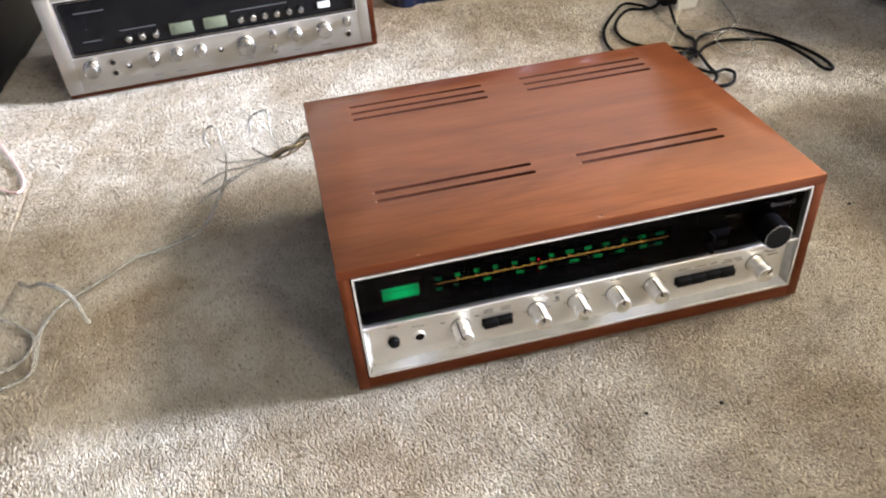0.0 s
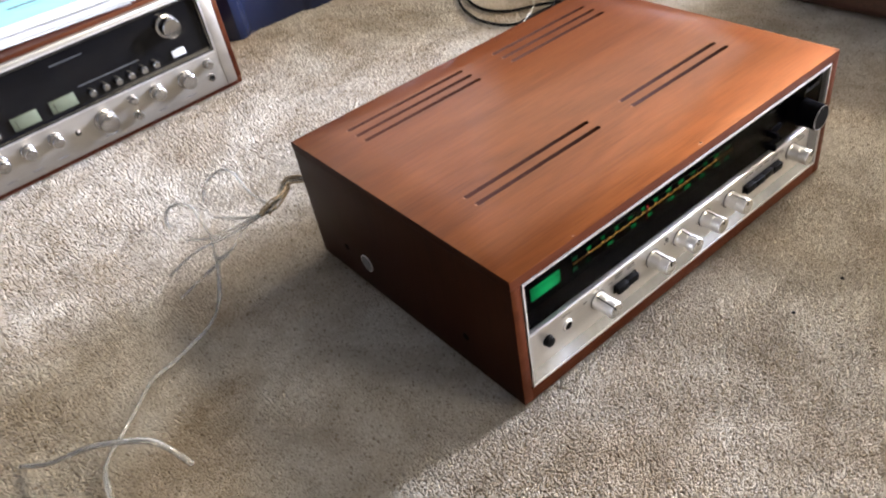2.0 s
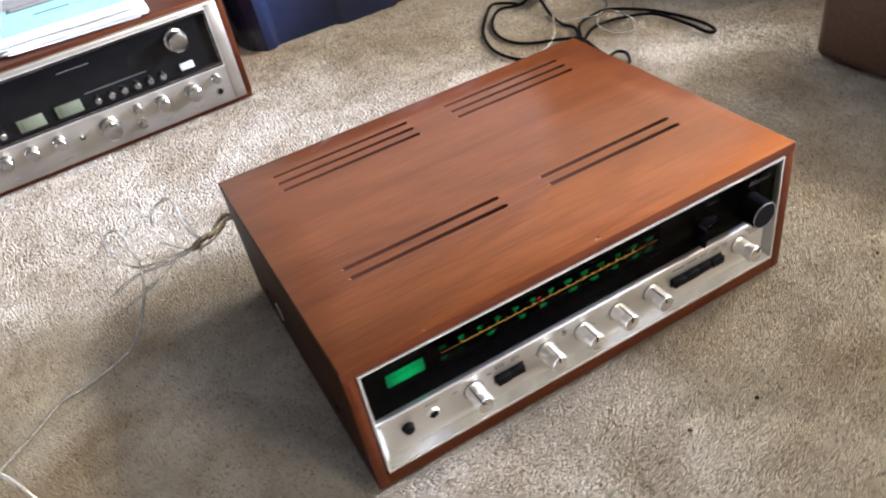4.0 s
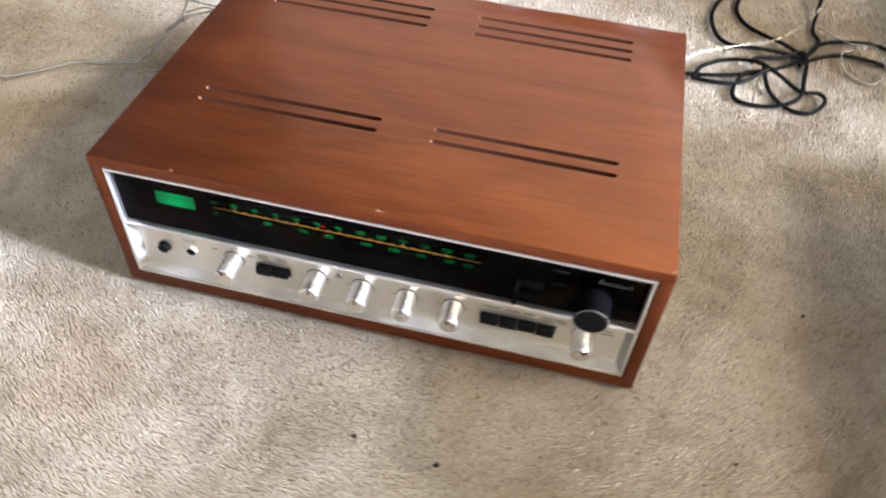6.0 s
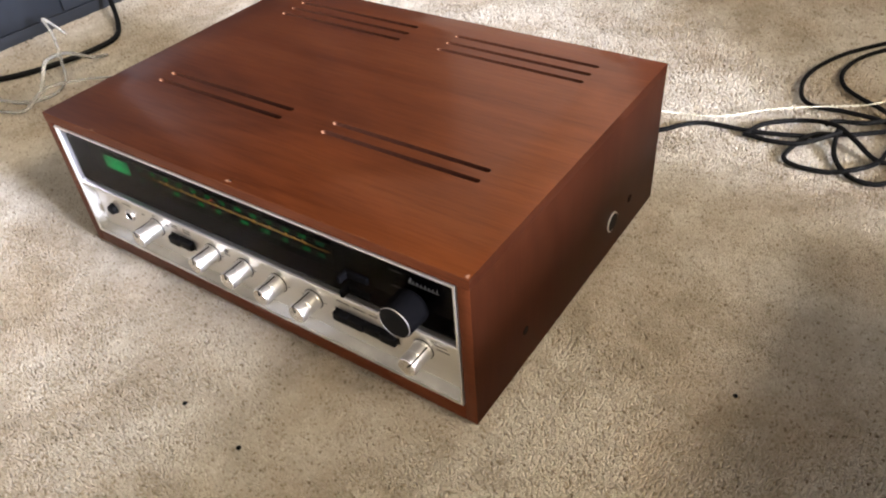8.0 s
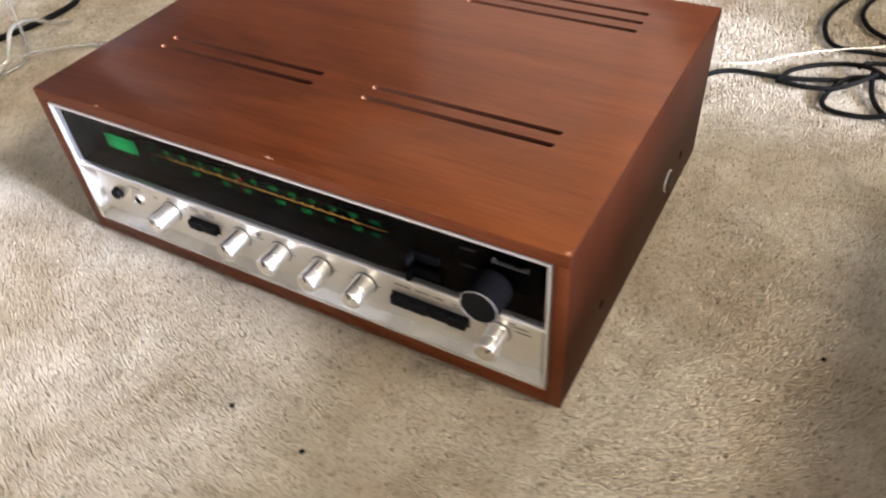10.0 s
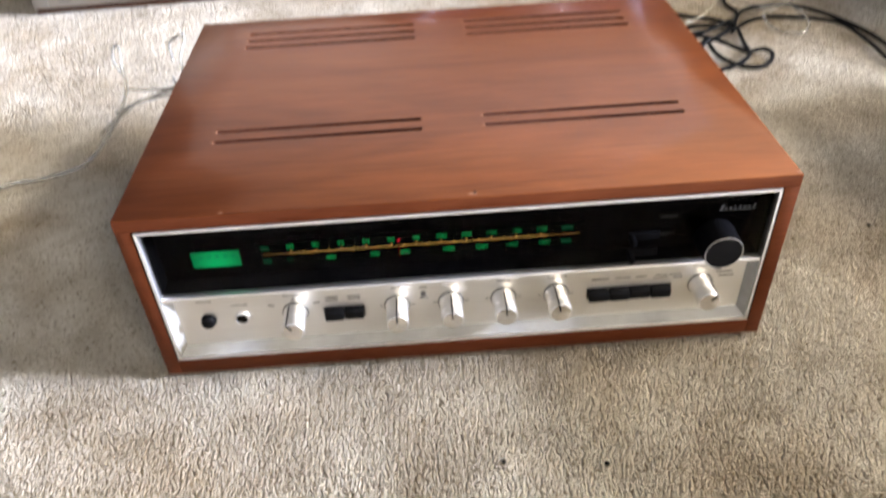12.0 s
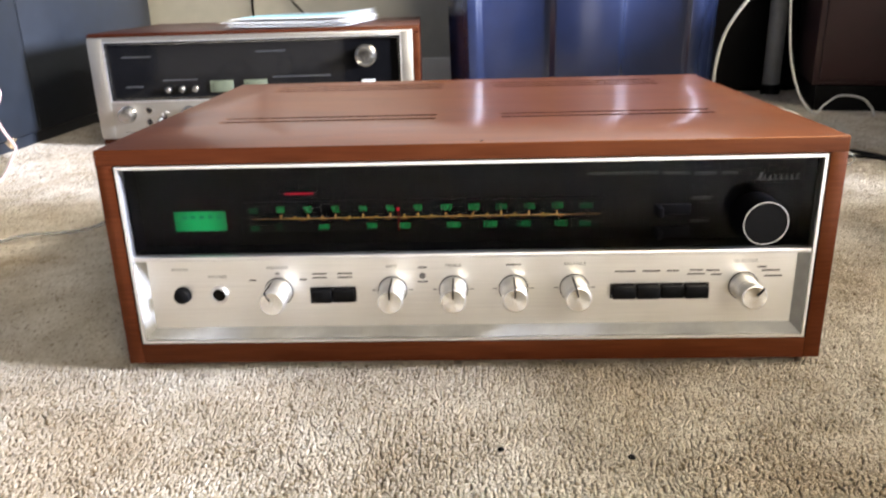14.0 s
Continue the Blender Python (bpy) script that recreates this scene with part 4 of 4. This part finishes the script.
part("grille", box(-0.045, 0.39, 0.0, 0.012, 0.01, 0.59, 0.004), BLACK_PLASTIC, blk, "black front slab of the box")

# ---- power strip and cords ----
strip = thing("power_strip", pose(0.529, 0.808, 0, 0, 0, 2.5), "white plastic power strip lying on the carpet", "power strip")
part("body", box(-0.023, 0.023, 0, 0.275, -0.004, 0.036, 0.005, 3), WHITE_PLASTIC, strip)
for k in range(5):
    out = part("outlet", lathe([(0.016, 0), (0.016, 0.0008), (0.0148, 0.001)], 20, axis="z"), WHITE_PLASTIC, strip, at=(0, 0.04 + 0.05 * k, 0.036))
    for x in (-0.006, 0.006):
        part("slot", box(x - 0.001, x + 0.001, -0.004, 0.004, 0.0006, 0.0014), PRINT_GREY, out)
part("switch", box(-0.0250, -0.0225, 0.252, 0.270, 0.010, 0.030, 0.001), RED_PLASTIC, strip, "small red rocker switch")
plug = part("plug", box(-0.056, -0.0232, -0.004, 0.026, 0.012, 0.036, 0.005, 3), BLACK_PLASTIC, strip, "black moulded plug")

cord = thing("mains_cable", (0, 0, 0), "tangled black mains cable lying on the carpet", "cable")
R = 0.0029
part("strand", tube([(0.16, 0.335, 0.05), (0.18, 0.40, 0.03), (0.205, 0.475, 0.008), (0.235, 0.515, 0.004), (0.295, 0.523, 0.004), (0.345, 0.535, 0.006), (0.381, 0.552, 0.008), (0.410, 0.575, 0.006), (0.436, 0.603, 0.005), (0.463, 0.655, 0.004), (0.458, 0.690, 0.004), (0.468, 0.740, 0.008), (0.476, 0.782, 0.024)], R), BLACK_CABLE, cord)
part("strand", tube([(0.470, 0.800, 0.028), (0.456, 0.812, 0.010), (0.452, 0.845, 0.004), (0.425, 0.870, 0.004), (0.386, 0.832, 0.004), (0.338, 0.765, 0.004), (0.314, 0.695, 0.004), (0.318, 0.64, 0.004), (0.336, 0.612, 0.005), (0.372, 0.613, 0.005), (0.408, 0.606, 0.008), (0.437, 0.597, 0.008)], R), BLACK_CABLE, cord)
part("strand", tube([(0.472, 0.792, 0.032), (0.448, 0.808, 0.012), (0.42, 0.835, 0.005), (0.388, 0.81, 0.004), (0.360, 0.765, 0.004), (0.350, 0.715, 0.004), (0.361, 0.677, 0.004), (0.385, 0.655, 0.004), (0.412, 0.63, 0.008), (0.438, 0.598, 0.011)], R), BLACK_CABLE, cord)
part("strand", tube([(0.436, 0.600, 0.009), (0.462, 0.640, 0.012), (0.500, 0.664, 0.008), (0.548, 0.672, 0.005), (0.590, 0.625, 0.004), (0.612, 0.560, 0.004), (0.618, 0.500, 0.004), (0.608, 0.465, 0.005), (0.594, 0.470, 0.006), (0.596, 0.520, 0.006), (0.588, 0.590, 0.006), (0.545, 0.622, 0.005), (0.500, 0.632, 0.005), (0.462, 0.615, 0.006), (0.43, 0.585, 0.006)], R), BLACK_CABLE, cord)
part("strand", tube([(0.288, 0.512, 0.004), (0.30, 0.545, 0.004), (0.335, 0.572, 0.004), (0.37, 0.565, 0.012), (0.395, 0.545, 0.012), (0.425, 0.520, 0.006), (0.450, 0.522, 0.006), (0.456, 0.505, 0.006), (0.440, 0.480, 0.004), (0.418, 0.474, 0.004), (0.398, 0.488, 0.004), (0.384, 0.515, 0.006), (0.378, 0.55, 0.014)], R), BLACK_CABLE, cord)
part("strand", tube([(0.378, 0.548, 0.010), (0.355, 0.538, 0.008), (0.342, 0.512, 0.004), (0.339, 0.485, 0.004), (0.352, 0.474, 0.004), (0.385, 0.476, 0.004), (0.412, 0.486, 0.010), (0.428, 0.515, 0.006), (0.434, 0.550, 0.004), (0.440, 0.590, 0.006), (0.434, 0.612, 0.01), (0.400, 0.590, 0.008), (0.372, 0.585, 0.006), (0.364, 0.565, 0.010)], R), BLACK_CABLE, cord)
part("strand", tube([(0.286, 0.512, 0.0045), (0.32, 0.508, 0.006), (0.35, 0.516, 0.008), (0.383, 0.545, 0.016)], R), BLACK_CABLE, cord)

ant = thing("antenna_wire", (0, 0, 0), "thin white antenna wire over the carpet", "wire")
part("strand", tube([(0.17, 0.335, 0.09), (0.182, 0.43, 0.05), (0.198, 0.508, 0.012), (0.235, 0.521, 0.010), (0.265, 0.538, 0.010), (0.30, 0.572, 0.010), (0.345, 0.600, 0.011), (0.395, 0.628, 0.012), (0.435, 0.677, 0.012), (0.47, 0.735, 0.02), (0.505, 0.80, 0.04), (0.515, 0.88, 0.046)], 0.00075, 6), ANT_WIRE, ant)
ring = thing("clear_cord", (0, 0, 0), "short coil of clear cord beside the power strip", "cord")
part("strand", tube([(0.47, 0.70, 0.004), (0.50, 0.655, 0.012), (0.53, 0.64, 0.018), (0.545, 0.60, 0.01), (0.525, 0.57, 0.004), (0.495, 0.585, 0.004), (0.488, 0.62, 0.01), (0.51, 0.65, 0.006), (0.57, 0.70, 0.004), (0.60, 0.80, 0.004)], 0.0016, 6), CLEAR_CABLE, ring)
wc = thing("white_cable", (0, 0, 0), "white cable looping down behind the power strip", "cable")
part("strand", tube([(0.475, 1.03, 0.045), (0.472, 1.02, 0.09), (0.482, 1.02, 0.145), (0.505, 1.02, 0.19), (0.545, 1.03, 0.24), (0.62, 1.1, 0.33), (0.68, 1.25, 0.45)], 0.0031, 8), WHITE_CABLE, wc)
wc = thing("white_cable", (0, 0, 0), "thin white cable hanging in front of the red cabinet", "cable")
part("strand", tube([(0.600, 1.02, 0.32), (0.600, 1.02, 0.21), (0.608, 1.01, 0.11), (0.628, 1.0, 0.04), (0.654, 0.985, 0.006), (0.672, 0.99, 0.02), (0.705, 1.0, 0.036), (0.745, 0.995, 0.030), (0.762, 0.98, 0.006), (0.75, 0.96, 0.003)], 0.0020, 7), WHITE_CABLE, wc)
for x, dx in ((-0.52, 0.0), (-0.43, 0.05)):
    wl = thing("wall_cable", (0, 0, 0), "thin dark cable hanging down the wall", "cable")
    part("strand", tube([(x - dx * 2.2, Y1 - 0.006, 0.62), (x - dx, Y1 - 0.006, 0.36), (x, Y1 - 0.006, 0.24), (x + dx, Y1 - 0.008, 0.17), (x + dx * 1.2, Y1 - 0.02, 0.06)], 0.0028, 6), BLACK_CABLE, wl)

# clear speaker wire at the other side of the receiver
sw = thing("speaker_wire", (0, 0, 0), "clear speaker wire curling over the carpet from the receiver", "wire")
run = [(-0.407, 0.326, 0.011), (-0.43, 0.324, 0.004), (-0.457, 0.315, 0.003), (-0.485, 0.307, 0.004), (-0.510, 0.285, 0.003), (-0.535, 0.262, 0.004), (-0.562, 0.225, 0.012), (-0.570, 0.165, 0.024), (-0.578, 0.128, 0.005), (-0.612, 0.110, 0.004), (-0.66, 0.09, 0.004)]
joint, bend = (-0.279, 0.367, 0.082), [(-0.360, 0.366, 0.055), (-0.373, 0.345, 0.041), (-0.388, 0.330, 0.025)]
small_loop = [(-0.377, 0.437, 0.072), (-0.380, 0.435, 0.086), (-0.374, 0.430, 0.103), (-0.362, 0.416, 0.112), (-0.355, 0.398, 0.110), (-0.354, 0.388, 0.098), (-0.353, 0.380, 0.077)]
upper = [joint, (-0.311, 0.374, 0.071), (-0.342, 0.353, 0.068), (-0.357, 0.362, 0.058)]
for lead, d in ((small_loop, -0.0014), (upper, 0.0014)):
    part("strand", tube(lead + [(x + d, y + d, z) for x, y, z in bend + run], 0.0017, 7), CLEAR_CABLE, sw)
for course in (
        [joint, (-0.287, 0.385, 0.093), (-0.290, 0.402, 0.101), (-0.289, 0.428, 0.109), (-0.297, 0.447, 0.108), (-0.317, 0.458, 0.094), (-0.323, 0.472, 0.066)],
        [joint, (-0.295, 0.383, 0.070), (-0.310, 0.420, 0.058), (-0.323, 0.455, 0.050)],
        [joint, (-0.315, 0.378, 0.073), (-0.352, 0.382, 0.074), (-0.369, 0.425, 0.058)],
        [joint, (-0.305, 0.388, 0.062), (-0.338, 0.412, 0.046), (-0.366, 0.434, 0.032), (-0.402, 0.446, 0.012)],
        [(-0.342, 0.355, 0.066), (-0.362, 0.366, 0.050), (-0.389, 0.384, 0.028), (-0.408, 0.398, 0.010)]):
    part("strand", tube(course, 0.0016, 7), CLEAR_CABLE, sw)
fray = random.Random(12)
for k in range(9):
    a, b, c = (fray.uniform(-0.006, 0.006) for _ in range(3))
    course = [(-0.222, 0.356, 0.090), (-0.240 + a, 0.380 + b, 0.094 + c), (-0.256 - b, 0.377 + c, 0.089 + a), (-0.270 + c, 0.371 + a, 0.084 + b), (-0.290 + a, 0.368 - c, 0.078 + 0.5 * b)]
    part("bare_end" if k % 3 else "strand", tube(course, 0.0011 if k % 3 else 0.0017, 6, 5), COPPER_BARE if k % 3 else CLEAR_CABLE, sw, "frayed copper end" if k % 3 else "")
part("strand", tube([(-0.625, 0.300, 0.004), (-0.600, 0.262, 0.022), (-0.560, 0.208, 0.060), (-0.523, 0.160, 0.079), (-0.510, 0.143, 0.073), (-0.500, 0.126, 0.056)], 0.0026, 7), CLEAR_CABLE, sw)

# cords by the low cabinet
cc = thing("speaker_wire", (0, 0, 0), "pinkish copper speaker wire hanging by the black cabinet", "wire")
part("strand", tube([(-0.775, 0.66, 0.20), (-0.77, 0.70, 0.15), (-0.77, 0.721, 0.115), (-0.77, 0.739, 0.077), (-0.767, 0.758, 0.039), (-0.760, 0.766, 0.014), (-0.752, 0.740, 0.004), (-0.728, 0.690, 0.003), (-0.699, 0.631, 0.003), (-0.673, 0.568, 0.003), (-0.672, 0.535, 0.003), (-0.696, 0.547, 0.003), (-0.726, 0.583, 0.006)], 0.0020, 6), COPPER, cc)
part("strand", tube([(-0.77, 0.721, 0.115), (-0.768, 0.736, 0.130), (-0.768, 0.752, 0.130), (-0.768, 0.769, 0.108), (-0.768, 0.761, 0.091), (-0.770, 0.739, 0.072), (-0.770, 0.718, 0.048), (-0.766, 0.720, 0.016), (-0.742, 0.680, 0.004), (-0.725, 0.640, 0.004)], 0.0013, 6), COPPER, cc)
part("plug", lathe([(0.005, 0), (0.006, 0.012), (0.003, 0.022)], 12), RED_PLASTIC, cc, "red plug", pose(-0.738, 0.590, 0.010, 10, 0, 60))
for k in range(5):
    part("bare_end", tube([(-0.764, 0.764, 0.012), (-0.766, 0.764 + 0.004 * (k - 2), 0.020), (-0.764, 0.764 + 0.008 * (k - 2), 0.026 + 0.003 * (k % 2))], 0.0011, 5, 4), COPPER_BARE, cc, "frayed copper end")
bk = thing("audio_cable", (0, 0, 0), "black cable curving over the carpet by the cabinet", "cable")
part("strand", tube([(-0.79, 0.43, 0.060), (-0.755, 0.415, 0.020), (-0.70, 0.38, 0.006), (-0.665, 0.345, 0.005), (-0.660, 0.30, 0.005), (-0.668, 0.25, 0.005), (-0.685, 0.20, 0.005), (-0.715, 0.16, 0.005), (-0.77, 0.13, 0.005)], 0.0042, 8), BLACK_CABLE, bk)
rc = thing("phono_cable", (0, 0, 0), "white cable ending in a black plug on the carpet", "cable")
part("strand", tube([(-0.79, 0.53, 0.18), (-0.787, 0.525, 0.09), (-0.784, 0.518, 0.03), (-0.774, 0.508, 0.012)], 0.0026, 6), WHITE_CABLE, rc)
part("plug", lathe([(0.0045, 0), (0.005, 0.02), (0.003, 0.03)], 12), BLACK_PLASTIC, rc, "black plug", pose(-0.776, 0.511, 0.012, 15, 0, 55))
cl = thing("clear_cord", (0, 0, 0), "clear cord loop lying by the black cable", "cord")
part("strand", tube([(-0.72, 0.30, 0.02), (-0.735, 0.28, 0.05), (-0.70, 0.268, 0.035), (-0.66, 0.245, 0.012), (-0.61, 0.215, 0.004), (-0.585, 0.18, 0.004), (-0.60, 0.145, 0.004), (-0.65, 0.13, 0.004), (-0.70, 0.135, 0.004)], 0.0022, 6), CLEAR_CABLE, cl)

# dark specks caught in the carpet
rng = random.Random(21)
for x, y, r in ((0.018, -0.106, 0.0022), (0.090, -0.114, 0.0024), (0.399, 0.130, 0.0022), (0.33, -0.05, 0.0018)):
    sp = part("carpet_speck", lathe([(r * 0.5, 0), (r, 0.001), (r * 0.7, 0.002), (r * 0.2, 0.0024)], 7, axis="z"), BLACK_PLASTIC, at=(x, y, 0.0012))
    tagged(sp, "tiny dark speck of dirt on the carpet", "speck", "specks of dirt")


# ---- carpet pile: many small leaning tufts ----
def pile(name, x0, x1, y0, y1, step, wide, tall, seed, holes=()):
    g = np.random.default_rng(seed)
    nx, ny = int((x1 - x0) / step), int((y1 - y0) / step)
    gx, gy = np.meshgrid(x0 + step * np.arange(nx), y0 + step * np.arange(ny))
    p = np.stack([gx.ravel(), gy.ravel()], 1) + g.uniform(-0.36, 0.36, (nx * ny, 2)) * step
    for a, b, c, d in holes:
        p = p[~((p[:, 0] > a) & (p[:, 0] < b) & (p[:, 1] > c) & (p[:, 1] < d))]
    n = len(p)
    # yarn ends bunch into small tufts
    cell = max(0.0046, 1.7 * step)
    ij = np.floor(p / cell)
    jit = np.sin(ij[:, :1] * np.array([[127.1, 269.5]]) + ij[:, 1:] * np.array([[311.7, 183.3]])) * 43758.5453
    jit = jit - np.floor(jit)
    p = p + 0.07 * ((ij + 0.2 + 0.6 * jit) * cell - p)
    # neighbouring tufts lean alike, with a scatter of their own
    slow = 2.6 * np.sin(7.1 * p[:, 0] + 2.2 * np.sin(9.3 * p[:, 1])) + 2.0 * np.sin(11.7 * p[:, 1] + 1.7 * np.sin(6.1 * p[:, 0])) + 1.2 * np.sin(43 * p[:, 0] + 31 * p[:, 1])
    lean_dir = slow + 1.6 * (jit[:, 0] - 0.5) + g.normal(0, 0.9, n)
    tread = 0.5 + 0.5 * np.sin(23 * p[:, 0] + 3 * np.sin(17 * p[:, 1])) * np.sin(19 * p[:, 1] + 2.5 * np.sin(13 * p[:, 0]))
    lean = tall * np.abs(g.normal(0.20, 0.15, n)) * (0.6 + 0.9 * tread)
    high = tall * g.uniform(0.91, 1.04, n) * (0.93 + 0.14 * jit[:, 1]) * (1.06 - 0.15 * tread)
    spin = g.uniform(0, 2 * np.pi, n)
    r = wide * g.uniform(0.75, 1.25, n)
    verts = np.zeros((n, 7, 3))
    for level, (hz, k, rr) in enumerate(((0.0, 0.0, 1.0), (0.74, 0.6, 1.04))):
        for j in range(3):
            a = spin + 2 * np.pi * j / 3 + 0.6 * level
            verts[:, 3 * level + j, 0] = p[:, 0] + k * lean * np.cos(lean_dir) + rr * r * np.cos(a)
            verts[:, 3 * level + j, 1] = p[:, 1] + k * lean * np.sin(lean_dir) + rr * r * np.sin(a)
            verts[:, 3 * level + j, 2] = -0.0045 + hz * high
    verts[:, 6, 0], verts[:, 6, 1], verts[:, 6, 2] = p[:, 0] + lean * np.cos(lean_dir), p[:, 1] + lean * np.sin(lean_dir), -0.0045 + high
    tri = []
    for j in range(3):
        a, b = j, (j + 1) % 3
        tri += [(a, b, b + 3), (a, b + 3, a + 3), (a + 3, b + 3, 6)]
    tri = np.array(tri)
    faces = (tri[None] + 7 * np.arange(n)[:, None, None]).reshape(-1)
    me = bpy.data.meshes.new(name)
    me.vertices.add(n * 7)
    me.vertices.foreach_set("co", verts.ravel())
    count = n * len(tri)
    me.loops.add(count * 3)
    me.loops.foreach_set("vertex_index", faces.astype(np.int32))
    me.polygons.add(count)
    me.polygons.foreach_set("loop_start", np.arange(0, count * 3, 3, dtype=np.int32))
    me.polygons.foreach_set("use_smooth", np.ones(count, dtype=bool))
    me.update(calc_edges=True)
    me.validate()
    me.materials.append(PILE)
    ob = part(name, me, None)
    return tagged(ob, "soft beige twisted cut pile of the carpet", "carpet pile", kind="stuff")


UNDER = (-0.232, 0.232, 0.008, 0.34)
pile("carpet_pile", -0.56, 0.64, -0.31, 0.45, 0.00208, 0.00138, 0.0036, 3, (UNDER,))
pile("carpet_pile", -0.66, 0.64, 0.45, 0.60, 0.0025, 0.0016, 0.0047, 4)
pile("carpet_pile", -0.66, -0.56, -0.36, 0.45, 0.0027, 0.0017, 0.0048, 6)
pile("carpet_pile", -0.86, 0.90, 0.60, 1.10, 0.0034, 0.0022, 0.0047, 5, ((-0.64, -0.1, 0.90, 1.2), (0.0, 0.46, 1.08, 1.2)))
pile("carpet_pile", -0.86, -0.66, -0.36, 0.60, 0.0034, 0.0022, 0.0048, 7)
pile("carpet_pile", 0.64, 0.98, 0.22, 0.60, 0.0036, 0.0024, 0.0048, 9, ((0.65, 0.98, 0.22, 0.285),))
pile("carpet_pile", -0.10, 0.95, 1.10, 1.45, 0.006, 0.0040, 0.0060, 8, ((0.0, 0.46, 1.08, 1.45),))
